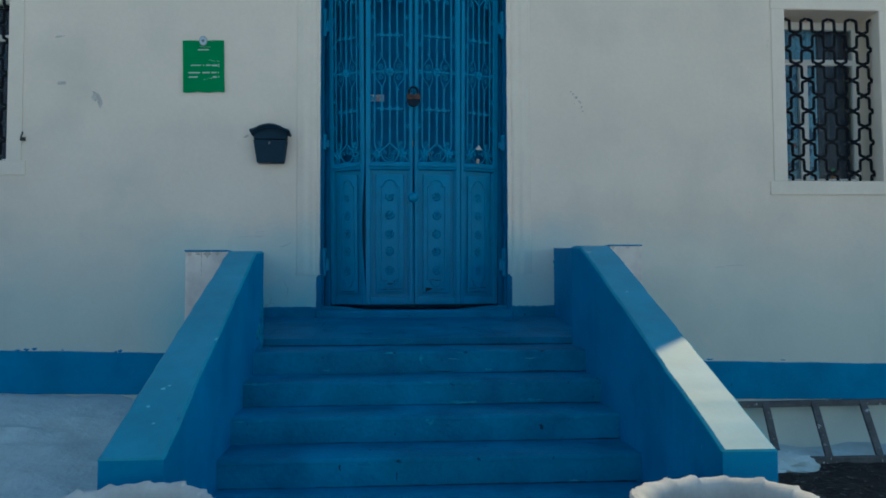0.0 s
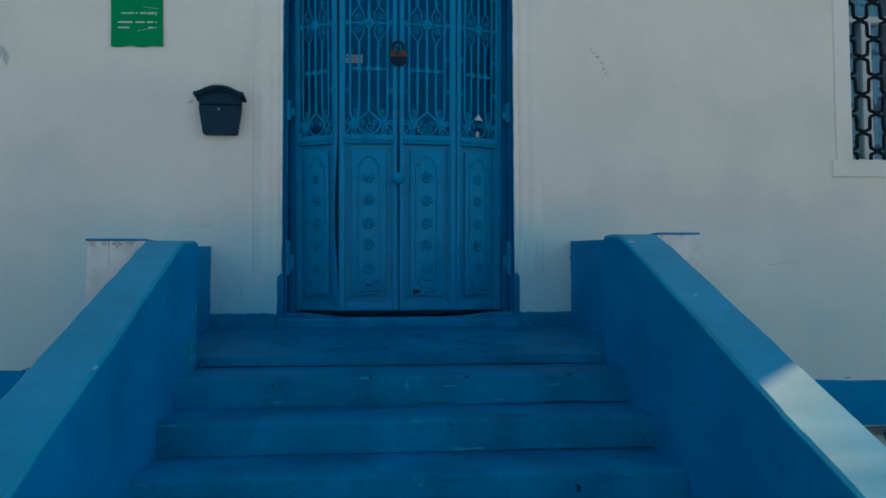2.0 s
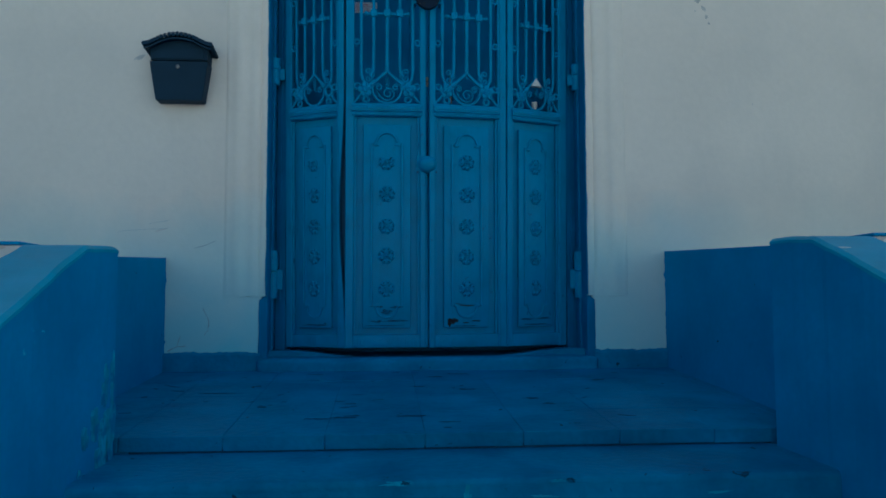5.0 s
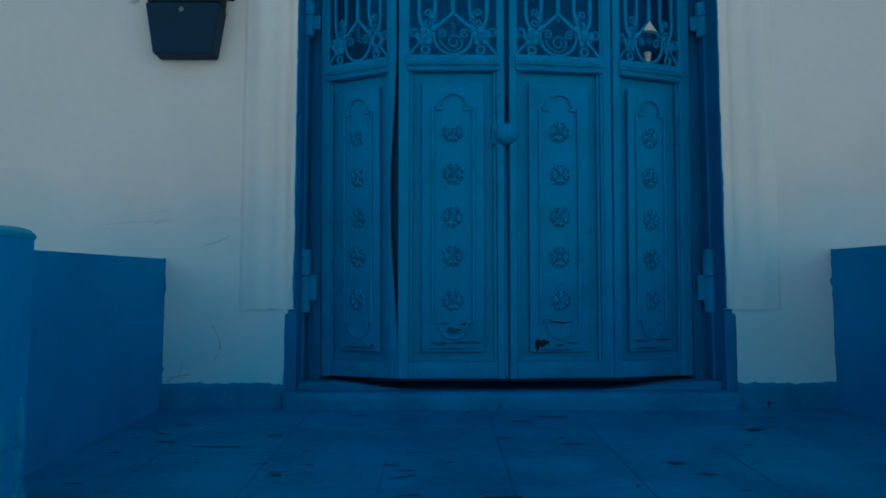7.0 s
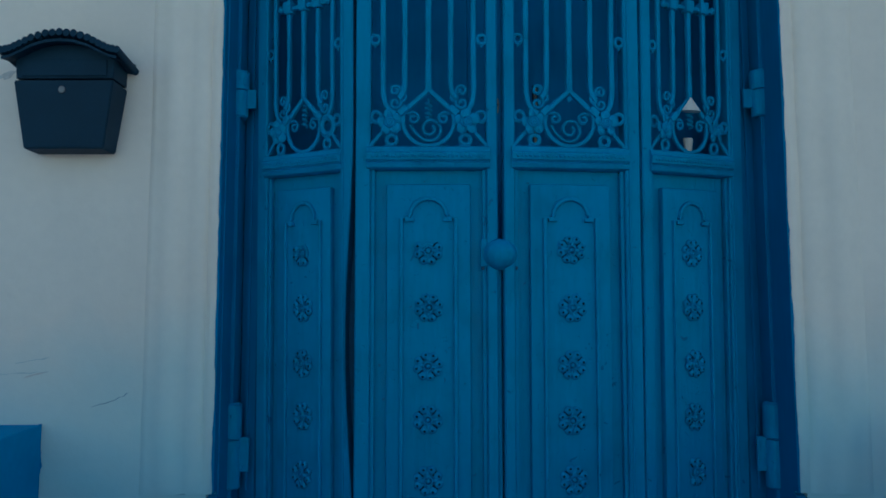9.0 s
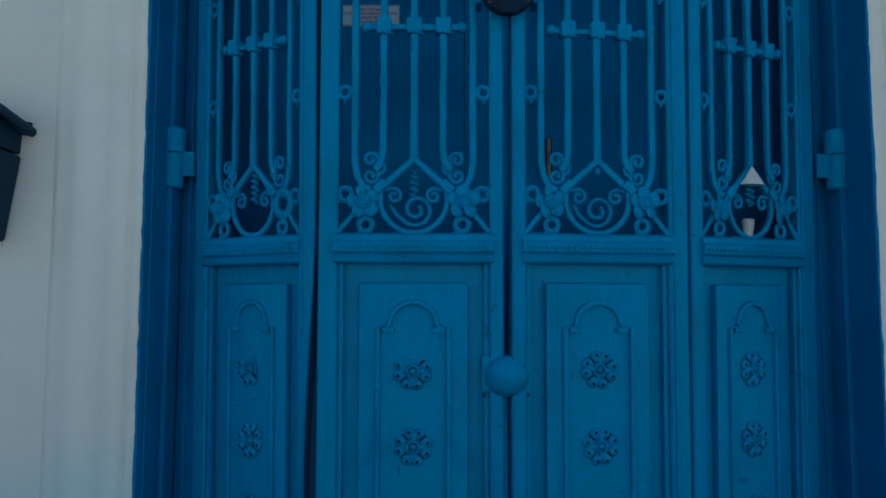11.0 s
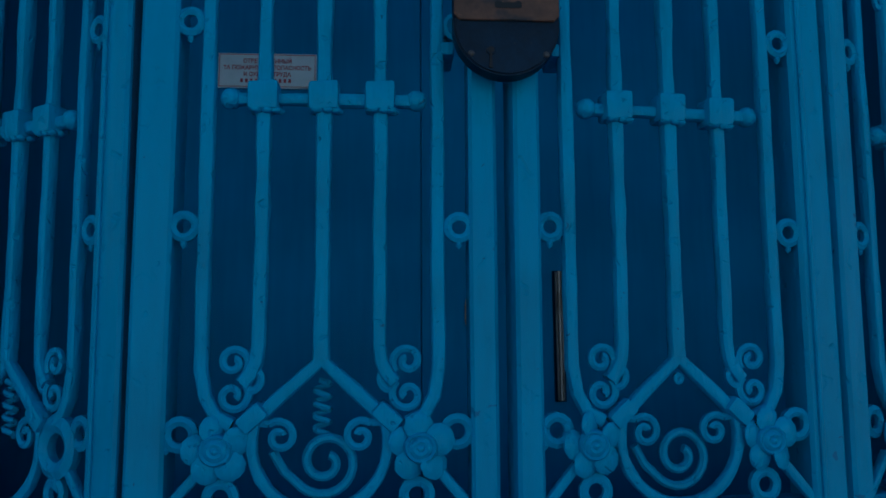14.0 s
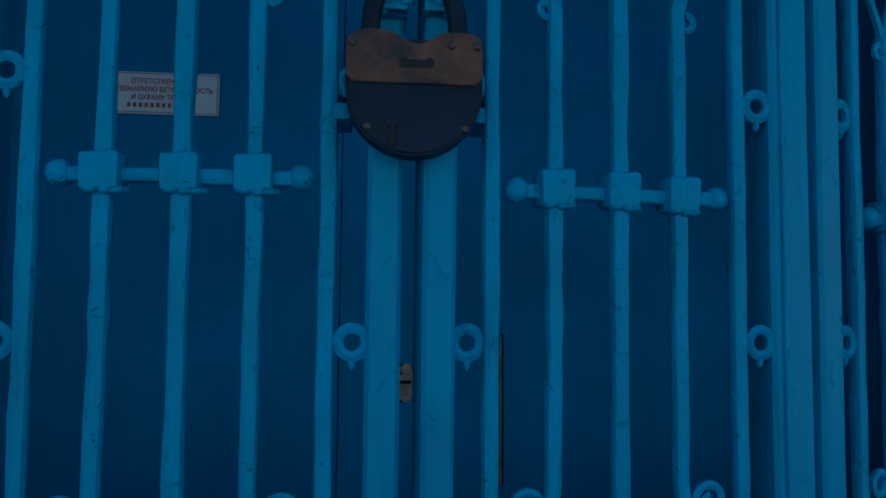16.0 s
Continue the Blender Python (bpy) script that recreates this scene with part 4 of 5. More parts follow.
        for s in (-1, 1):
            g = (lambda p: f(p)) if s < 0 else (lambda p: f(mirror_x(p)))
            bm = bmesh.new()
            sweep(bm, g(arc(C - 0.094, G0 + 0.162, 0.0175, -40, 430, 22, y, 0.004)), 0.0046, 6)
            sweep(bm, g(arc(C - 0.094, G0 + 0.126, 0.0185, 50, -400, 22, y, 0.004)), 0.0046, 6)
            sweep(bm, g(arc(C - 0.076, G0 + 0.143, 0.012, 90, -90, 8, y)), 0.0046, 6)
            part("scroll", bm, BLUE, leaf, smooth=True)
            bm = bmesh.new()
            sweep(bm, g(arc(C - 0.043, G0 + 0.082, 0.018, 130, -330, 22, y, 0.004)), 0.0045, 6)
            sweep(bm, g([(C - 0.072, y, G0 + 0.098), (C - 0.055, y, G0 + 0.096)]), 0.0045, 6)
            part("scroll", bm, BLUE, leaf, smooth=True)
            bm = bmesh.new()
            sweep(bm, g([(C - 0.165, y, G0 + 0.002), (C - 0.125, y, G0 + 0.048)]), 0.006, square=True)
            part("brace", bm, BLUE, leaf, smooth=True)
            bm = bmesh.new()
            m = Matrix.LocRotScale((C + s * 0.072, y - 0.001, 2 * GMID - G0 - 0.103 if flip else G0 + 0.103), Euler((0, s * radians(42 if not flip else -42), 0)), None)
            box(bm, -0.016, 0.016, -0.013, 0.012, -0.010, 0.010, 0.005, m)
            part("knuckle", bm, BLUE, leaf, smooth=True)
            zc = G0 + 0.070
            if which == 0 and s > 0:
                ring(s * 0.108, 2 * GMID - zc if flip else zc, 0, 2.0)
            else:
                bm = bmesh.new()
                flower(bm, C + s * 0.108, 2 * GMID - zc if flip else zc, 0.036, y - 0.010)
                part("flower", bm, BLUE, leaf, smooth=True)
            for dx, z in ((0.148, 0.086), (0.104, 0.020)):
                ring(s * dx, (2 * GMID - G0 - z) if flip else G0 + z, 40, 1.12)
    # middle ornament
    bm = bmesh.new()
    flower(bm, C, GMID, 0.036, y - 0.010, 7)
    part("flower", bm, BLUE, leaf, smooth=True)
    bm = bmesh.new()
    sweep(bm, [(C - 0.128, y, GMID), (C + 0.128, y, GMID)], 0.006, square=True)
    part("band", bm, BLUE, leaf)
    for sx in (-1, 1):
        for sz in (-1, 1):
            inner = [(0.0, 0.145), (-0.004, 0.124), (-0.016, 0.098), (-0.027, 0.072), (-0.031, 0.049), (-0.026, 0.028), (-0.014, 0.014), (0.006, 0.007), (0.030, 0.006)]
            outer = [(0.0, 0.145), (0.006, 0.124), (0.022, 0.097), (0.040, 0.073), (0.053, 0.052), (0.058, 0.034)]
            bm = bmesh.new()
            for line in (inner, outer):
                sweep(bm, [(C + sx * (0.066 + a), y, GMID + sz * b) for a, b in line], 0.0048, 6)
            sweep(bm, [(C + sx * (0.074 + q[0]), y, GMID + sz * (0.046 + q[2])) for q in arc(0, 0, 0.025, -100, 420, 26, 0, 0.004)], 0.0042, 6)
            sweep(bm, [(C + sx * (0.074 + q[0]), y, GMID + sz * (0.150 + q[2])) for q in arc(0, 0, 0.011, 190, -110, 14, 0, 0.005)], 0.0042, 6)
            part("scroll", bm, BLUE, leaf, smooth=True)
        ring(sx * 0.140, GMID)
    return leaf


LEAN = 1.2      # degrees the leaves tilt out at the head, set to fit the camera's view
LEAVES = ((-0.571, 0.076, -25.3, 0.045, 0.0535, 0.037, 0.79), (-0.2125, 0.0, 0.0, 0.042, 0.031, 0.0, 1.0), (0.1855, 0.012, 6.8, 0.031, 0.046, 0.0, 0.98), (0.549, 0.091, 19.4, 0.038, 0.058, 0.0, 0.83))
gate_leaves = []
for which, ((cx, cy, turn, a_w, b_w, bow, wide), drop) in enumerate(zip(LEAVES, (0.014, 0.0, 0.006, 0.016))):
    gate_leaves.append(gate_leaf(pose(cx, cy, LEAF_Z0, 0, 0, turn) @ pose(0, 0, 0, LEAN) @ Matrix.Diagonal((wide, 1, 1, 1)) @ Matrix.Translation((-C, 0, 0)), a_w, b_w, bow, drop, which))
cx, cy, turn = LEAVES[3][:3]
P4 = pose(cx, cy, LEAF_Z0, 0, 0, turn) @ pose(0, 0, 0, LEAN) @ Matrix.Translation((-C, 0, 0))
for s, y0, turn in ((-1, 0.146, -25), (1, 0.150, 19)):
    post = thing("gate_post", "blue painted steel post that carries the gate hinges", "post", group="gate posts", at=pose(s * 0.752, y0 + 0.012, LEAF_Z0 - 0.02, 0, 0, turn))
    bm = bmesh.new()
    box(bm, -0.026, 0.030, -0.004, 0.05, 0.0, 2.86, 0.004)
    part("shaft", bm, JAMB, post, smooth=True)
    bm = bmesh.new()
    box(bm, -0.004, 0.008, -0.010, -0.004, 0.25, 2.80, 0.002)
    part("bead", bm, JAMB, post)

bm = bmesh.new()
box(bm, -0.0215, -0.009, 0.002, 0.030, LEAF_Z0 + 0.004, 1.925, 0.002)
tagged(part("astragal", bm, BLUE), "blue steel strip closing the gap under the pull", "door strip")

def patch(owner, name, m, outline_seed, w, h, mat, label, thick=0.0012):
    """A ragged thin spot of damage, a part of the thing that it mars; m is its place in the world."""
    bm = bmesh.new()
    n = 34
    pts = []
    for i in range(n):
        a = 2 * math.pi * i / n
        q = 0.72 + 0.6 * noise.noise((outline_seed + math.cos(a) * 1.6, math.sin(a) * 1.6, outline_seed * 2.1)) + 0.35 * noise.noise((outline_seed + math.cos(a) * 6, math.sin(a) * 6, outline_seed))
        pts.append((w * q * math.cos(a), h * q * math.sin(a)))
    prism(bm, pts, -thick, 0.0)
    ob = part(name, bm, mat, owner, label)
    ob.matrix_basis = owner.matrix_basis.inverted() @ m
    return ob


def on_leaf(k, dx, z, y=0.0068):
    cx, cy, turn = LEAVES[k][:3]
    return pose(cx, cy, LEAF_Z0, 0, 0, turn) @ pose(0, 0, 0, LEAN) @ Matrix.Translation((dx, y, z))


# rust holes, and dark lines along the ledges of the panels
for k, dx, z, w, h, mat in ((2, -0.070, 0.130, 0.030, 0.021, BLACK), (2, -0.085, 0.120, 0.016, 0.024, BLACK), (2, -0.005, 0.120, 0.022, 0.005, BLACK), (2, 0.045, 0.128, 0.03, 0.004, BLACK), (2, 0.0, 0.205, 0.045, 0.005, BLACK), (2, -0.045, 0.213, 0.014, 0.005, BLACK),
                            (1, 0.0, 0.175, 0.034, 0.015, RUBBED), (1, -0.03, 0.200, 0.014, 0.005, BLACK), (1, -0.04, 0.128, 0.06, 0.008, RUBBED), (1, 0.05, 0.130, 0.055, 0.007, RUBBED), (1, 0.0, 0.108, 0.10, 0.004, RUBBED), (2, 0.0, 0.104, 0.09, 0.004, RUBBED), (0, 0.0, 0.110, 0.09, 0.005, RUBBED), (1, -0.05, 0.200, 0.03, 0.005, RUBBED), (1, 0.05, 0.198, 0.03, 0.005, RUBBED), (0, 0.06, 0.118, 0.009, 0.005, BLACK), (3, -0.05, 0.135, 0.05, 0.006, RUBBED), (3, 0.05, 0.138, 0.045, 0.006, RUBBED), (3, 0.0, 0.108, 0.09, 0.004, RUBBED)):
    patch(gate_leaves[k], "foot_mark", on_leaf(k, dx, z), k * 3.1 + z * 40 + dx * 9, w, h, mat, "dark mark at the foot of the gate panel, for rust holes and ledge lines")
for y, z, w, h in ((-1.41, 0.88, 0.05, 0.13), (-1.47, 0.84, 0.04, 0.10), (-1.45, 1.03, 0.022, 0.07), (-1.56, 0.74, 0.03, 0.05), (-1.395, 1.04, 0.012, 0.09), (-1.52, 0.93, 0.03, 0.06), (-1.59, 0.90, 0.02, 0.04), (-1.40, 0.76, 0.035, 0.05), (-1.62, 0.80, 0.012, 0.03)):
    patch(parapets[-1], "worn_paint", pose(-1.036, y, z, 0, 0, 90), y * 7, w, h, FADED_BLUE, "patch of faded paler blue on the parapet", 0.0115)
# scratches and spots of bare grime on the landing's tiles
for k, (x, y, w, h, turn) in enumerate(((0.017, -0.25, 0.050, 0.012, 0), (0.118, -0.17, 0.055, 0.010, 8), (0.11, -0.573, 0.040, 0.012, 0), (0.354, -0.787, 0.026, 0.014, 0), (0.734, -0.378, 0.045, 0.012, -10), (0.394, -0.894, 0.030, 0.012, 12), (-0.875, -0.603, 0.11, 0.007, 2), (-0.67, -0.887, 0.022, 0.020, 60), (-0.44, -1.106, 0.070, 0.006, 4), (-0.36, -1.09, 0.050, 0.007, 0), (-1.157, -0.667, 0.014, 0.012, 0), (-1.168, -0.484, 0.012, 0.009, 0), (-0.119, -1.078, 0.060, 0.007, 0), (-0.76, -0.45, 0.020, 0.006, 30), (0.62, -1.12, 0.035, 0.008, 20))):
    patch(tiles_parent, "scratch", pose(x, y, LAND_Z1 + (y - LAND_Y) * math.tan(radians(fall)) + 0.0012, -90 + fall, 0, 0) @ pose(0, 0, 0, 0, turn, 0), k * 1.3, w, h, RUBBED, "dark scratch in the paint of the floor tiles", 0.0012)
dice = random.Random(12)
for k in range(34):
    x, y, w = dice.uniform(-1.15, 1.1), dice.uniform(LAND_Y + 0.04, -0.08), dice.uniform(0.006, 0.038)
    patch(tiles_parent, "scratch", pose(x, y, LAND_Z1 + (y - LAND_Y) * math.tan(radians(fall)) + 0.0011, -90 + fall, 0, 0) @ pose(0, 0, 0, 0, dice.gauss(0, 25), 0), k * 2.1 + 40, w, dice.uniform(0.002, 0.005), RUBBED if k % 5 else DARK_RECESS, "small dark nick in the floor paint", 0.0012)
# paler rubbed places along the noses and feet of the steps
for k, (x, j, dz, w, h) in enumerate(((-0.18, 1, 0.012, 0.05, 0.008), (0.24, 1, 0.012, 0.03, 0.006), (0.02, 2, 0.010, 0.035, 0.010), (-0.95, 2, 0.010, 0.10, 0.008), (0.18, 2, 0.125, 0.11, 0.010), (0.62, 2, 0.118, 0.07, 0.012), (0.02, 3, 0.030, 0.030, 0.018), (-0.90, 3, 0.020, 0.09, 0.010), (0.0, 1, 0.05, 0.010, 0.040), (0.80, 3, 0.02, 0.06, 0.007), (-0.3, 4, 0.03, 0.05, 0.012))):
    patch(steps[j - 1], "rubbed_paint", pose(x, STEP_Y - TREAD * (j - 1) + 0.0026, STEP_Z - RISE * (j - 1) - dz, 0, 0, 0), k * 2.9 + 0.4, w, h, FADED_BLUE, "paler rubbed paint on the step", 0.0012)
for k, (x, j, dz, w, h) in enumerate(((-0.165, 1, 0.010, 0.016, 0.007), (0.275, 1, 0.012, 0.018, 0.007), (-0.14, 4, 0.018, 0.014, 0.012), (0.25, 4, 0.014, 0.012, 0.008), (0.62, 4, 0.016, 0.006, 0.012), (-0.15, 4, 0.085, 0.005, 0.030), (0.52, 5, 0.060, 0.030, 0.008), (0.10, 1, 0.128, 0.11, 0.005), (0.75, 1, 0.131, 0.16, 0.005))):
    patch(steps[j - 1], "chip", pose(x, STEP_Y - TREAD * (j - 1) + 0.0024, STEP_Z - RISE * (j - 1) - dz, 0, 0, 0), k * 3.7 + 0.9, w, h, RUBBED, "dark chip in the paint of the step", 0.0014)

for k, (x, y, w, h) in enumerate(((-1.134, -3.123, 0.020, 0.012), (-1.115, -3.10, 0.012, 0.010), (-1.157, -3.25, 0.014, 0.010), (-1.013, -3.334, 0.006, 0.02), (-1.10, -3.36, 0.008, 0.007), (-1.014, -2.71, 0.010, 0.022), (1.13, -2.274, 0.014, 0.008), (1.055, -1.72, 0.030, 0.008))):
    z_top, z_low, y_low = (1.437, 0.592, -3.56) if x < 0 else (1.470, 0.59, -3.585)
    g = (y - y_low) / (-1.60 - y_low)
    tilt = math.degrees(math.atan2(z_top - z_low, -1.60 - y_low))
    patch(parapets[1 if x > 0 else -1], "paint_fleck", pose(x, y, z_low + (z_top - z_low) * g, tilt - 90), k * 2.3, w * 0.75, h * 0.75, TRIM if k != 3 else BLUE_WALL, "fleck where the cap's blue paint has come off", 0.0016)

wear = random.Random(11)
for k in range(7):
    j = wear.randint(1, 5)
    patch(steps[j - 1], "worn_paint", pose(wear.uniform(SX0 + 0.05, SX1 - 0.05), STEP_Y - TREAD * (j - 1) + 0.0028, STEP_Z - RISE * (j - 1) - wear.choice((wear.uniform(0.04, 0.07), wear.uniform(0.115, 0.13))), 0, wear.uniform(-4, 4), 0), k * 1.7, wear.uniform(0.012, 0.05), wear.uniform(0.004, 0.010), BLUE_CAP, "paler worn patch on the step's riser", 0.001)

# hinges of the gate
def hinge(s, z0, z1):
    t = thing("hinge", "heavy blue painted barrel hinge on the gate post", "hinge", group="gate hinges", at=pose(s * 0.785, 0.118, z0))
    h = z1 - z0
    bm = bmesh.new()
    lathe(bm, ((0.021, 0.0), (0.0255, 0.005), (0.026, h * 0.56), (0.022, h * 0.57)), None, 18)
    part("barrel", bm, BLUE, t, smooth=True)
    bm = bmesh.new()
    lathe(bm, ((0.024, h * 0.575), (0.0275, h * 0.59), (0.0275, h - 0.006), (0.021, h)), None, 18)
    part("barrel", bm, BLUE, t, smooth=True)
    bm = bmesh.new()
    box(bm, min(0, -s * 0.05), max(0, -s * 0.05), -0.006, 0.006, h * 0.2, h * 0.6, 0.002)
    part("plate", bm, BLUE, t)


for s in (-1, 1):
    for z0, z1 in ((1.285, 1.53), (2.375, 2.52), (3.37, 3.62)):
        hinge(s, z0, z1)

# domed pull on the meeting stiles
t = thing("door_knob", "domed blue painted pull on the meeting stiles", "knob", at=pose(-0.012, -0.004, 1.951))
bm = bmesh.new()
lathe(bm, ((0.046, 0.0), (0.047, 0.010), (0.045, 0.020), (0.040, 0.032), (0.031, 0.041), (0.017, 0.047), (0.003, 0.049)), pose(0, 0, 0, 90) @ Matrix.Diagonal((1.0, 0.94, 1, 1)), 28)
part("dome", bm, BLUE, t, smooth=True)
bm = bmesh.new()
box(bm, -0.054, 0.046, -0.010, 0.004, -0.034, 0.044, 0.004)
part("base", bm, BLUE, t)
for x in (-0.049, 0.043):
    bm = bmesh.new()
    lathe(bm, ((0.0055, 0.0), (0.0055, 0.002), (0.003, 0.003)), pose(x, -0.012, -0.039, 90), 10)
    part("rivet", bm, DARK_RECESS, t)

# ---- inner door behind the grille ----
IY = 0.40
door = thing("door_1", "plain dark blue double door behind the gate grille", "door", kind="structure")
for x0, x1 in ((-0.798, -0.0890), (-0.0883, 0.798)):
    bm = bmesh.new()
    box(bm, x0, x1, IY, IY + 0.05, 1.0, 3.90, 0.003)
    part("door_leaf", bm, DARK_BLUE, door)
bm = bmesh.new()
box(bm, -0.81, 0.81, IY + 0.052, IY + 0.09, 0.98, 3.92)
part("door_back", bm, DARK_BLUE, door)
bm = bmesh.new()
rim = []
for i in range(28):
    g = 2 * math.pi * i / 28
    c, q = math.cos(g), math.sin(g)
    notch = 0.90 if abs(c) < 0.2 else 1.0
    rim.append((0.001 + 0.0175 * math.copysign(abs(c) ** 0.45, c) * (1 + 0.05 * noise.noise((c * 3, q * 3, 4))), 2.493 + 0.0285 * notch * math.copysign(abs(q) ** 0.6, q)))
prism(bm, rim, IY - 0.005, IY - 0.0005, 0.0008)
escutcheon = part("lock_plate", bm, TARNISH, door, "worn brass keyhole plate")
bm = bmesh.new()
box(bm, -0.009, 0.016, IY - 0.0072, IY - 0.0052, 2.4915, 2.4965, 0.0008)
part("keyhole", bm, PIT, escutcheon)
for z in (2.4665, 2.506, 2.5185):
    bm = bmesh.new()
    lathe(bm, ((0.0022, 0.0), (0.0022, 0.0012)), pose(0.002, IY - 0.0052, z, 90), 8)
    part("screw", bm, PIT, escutcheon)
bm = bmesh.new()
box(bm, 0.1325, 0.1515, IY - 0.004, IY - 0.0005, 2.345, 2.563, 0.0008)
pull = part("pull_plate", bm, PIT, door, "blackened plate behind the pull")
for x, w, y in ((0.1375, 0.0010, 0.011), (0.1415, 0.0020, 0.016), (0.1465, 0.0010, 0.012)):
    bm = bmesh.new()
    box(bm, x - w, x + w, IY - y, IY - 0.0042, 2.347, 2.561, 0.001)
    part("steel_rib", bm, RIB, pull, "worn bare steel rib of the pull")

# notice plate on the inner door
plate = thing("notice_plate", "small white notice with red border and red lettering", "sign", at=pose(-0.352, IY - 0.001, 2.908) @ Matrix.Scale(1.13, 4))
bm = bmesh.new()
box(bm, -0.074, 0.074, -0.003, 0.0, -0.0275, 0.0275, 0.001)
part("board", bm, PAPER, plate)
bm = bmesh.new()
for x0, x1, z0, z1 in ((-0.072, 0.072, 0.0248, 0.0255), (-0.072, 0.072, -0.0255, -0.0248), (-0.072, -0.0713, -0.0248, 0.0248), (0.0713, 0.072, -0.0248, 0.0248)):
    box(bm, x0, x1, -0.0042, -0.0032, z0, z1)
part("border", bm, RED, plate)


def lettering(text, size, x, z, parent, mat, y, align="CENTER", name="lettering", squeeze=1.0):
    cu = bpy.data.curves.new(name, "FONT")
    cu.body, cu.size, cu.align_x, cu.extrude, cu.offset = text, size, align, 0.0003, size * 0.020
    cu.space_character = 1.0
    tmp = new("tmp", cu)
    me = bpy.data.meshes.new_from_object(tmp.evaluated_get(bpy.context.evaluated_depsgraph_get()))
    bpy.data.objects.remove(tmp)
    me.materials.clear()
    me.materials.append(mat)
    ob = new(name, me)
    ob.parent = parent
    ob.matrix_basis = pose(x, y, z, 90) @ Matrix.Diagonal((squeeze, 1, 1, 1))
    return ob


for text, z, sq in (("ОТВЕТСТВЕННЫЙ", 0.0120, 0.88), ("ЗА ПОЖАРНУЮ БЕЗОПАСНОСТЬ", 0.0015, 0.88), ("И ОХРАНУ ТРУДА", -0.0090, 0.88)):
    lettering(text, 0.0092, 0, z, plate, RED, -0.0036, squeeze=sq)
bm = bmesh.new()
for k in range(11):
    box(bm, -0.040 + 0.0072 * k, -0.0362 + 0.0072 * k, -0.0042, -0.0032, -0.0188, -0.0132)
part("lettering", bm, RED, plate)

# ---- the padlock and its hasp ----
lock = thing("padlock", "large old steel padlock with a rusty face plate on the gate", "padlock", at=pose(-0.011, -0.056, 2.780))
half = 0.0585


def lock_outline():
    pts = [(half, 0.044), (-half, 0.044), (-half, 0.0)]
    pts += [(half * math.cos(radians(a)), 0.0573 * math.sin(radians(a))) for a in range(180 + 6, 360, 6)]
    return pts + [(half, 0.0)]


bm = bmesh.new()
prism(bm, lock_outline(), -0.026, -0.004, 0.0022)
part("body", bm, LOCK, lock, smooth=False)
notch = [(0.002 + 0.027 * q / 8, 0.0495 - 0.0054 * (1 + math.cos(math.pi * q / 8))) for q in range(8, -9, -1)]
pp = [(-0.0578, 0.010), (-0.052, 0.004), (0.052, 0.004), (0.0578, 0.010), (0.0578, 0.041), (0.053, 0.0475), (0.045, 0.0495)] + notch + [(-0.036, 0.0502), (-0.044, 0.0497), (-0.053, 0.046), (-0.0578, 0.040)]
bm = bmesh.new()
prism(bm, pp, -0.0295, -0.0262, 0.0008)
face = part("face_plate", bm, RUST, lock, "rusty copper-coloured face plate")
bm = bmesh.new()
slot = [(-0.013, 0.0185), (-0.010, 0.0175), (0.013, 0.0175), (0.016, 0.0185), (0.0165, 0.0235), (0.014, 0.0262), (0.011, 0.0262), (0.009, 0.0243), (-0.006, 0.0243), (-0.008, 0.0262), (-0.011, 0.0262), (-0.0135, 0.0235)]
prism(bm, slot, -0.0302, -0.0296)
part("slot", bm, BLACK, face)
bm = bmesh.new()
lathe(bm, ((0.0052, 0.0), (0.0052, 0.0016), (0.0046, 0.0020)), pose(-0.018, -0.0262, -0.0295, 90), 16)
part("escutcheon", bm, LOCK, lock)
bm = bmesh.new()
lathe(bm, ((0.0036, 0.0), (0.0036, 0.0024), (0.0030, 0.0026)), pose(-0.018, -0.0262, -0.0295, 90), 12)
prism(bm, [(-0.0200, -0.0495), (-0.0166, -0.0495), (-0.0172, -0.031), (-0.0190, -0.031)], -0.0285, -0.0262)
part("keyhole", bm, BLACK, lock)
bm = bmesh.new()
lathe(bm, ((0.0036, 0.0), (0.0036, 0.0008), (0.0030, 0.0012), (0.0026, 0.0024), (0.0012, 0.0030)), None, 12)
rivet_mesh = mesh_from(bm, "rivet", DULL, True)
for x, z, y in ((-0.0528, 0.0375, -0.0295), (0.0532, 0.0375, -0.0295), (0.031, 0.0378, -0.0295), (-0.0395, -0.0335, -0.0262), (0.0428, -0.0335, -0.0262)):
    ob = new("rivet", rivet_mesh)
    ob.parent = lock
    ob.matrix_basis = pose(x, y, z, 90)
bm = bmesh.new()
sweep(bm, [(-0.039, -0.014, 0.040), (-0.037, -0.014, 0.070)] + [(0.035 * math.cos(radians(a)), -0.014, 0.075 + 0.036 * math.sin(radians(a))) for a in range(170, 5, -15)] + [(0.037, -0.014, 0.070), (0.039, -0.014, 0.040)], 0.0085, 12)
part("shackle", bm, LOCK, lock, smooth=True)
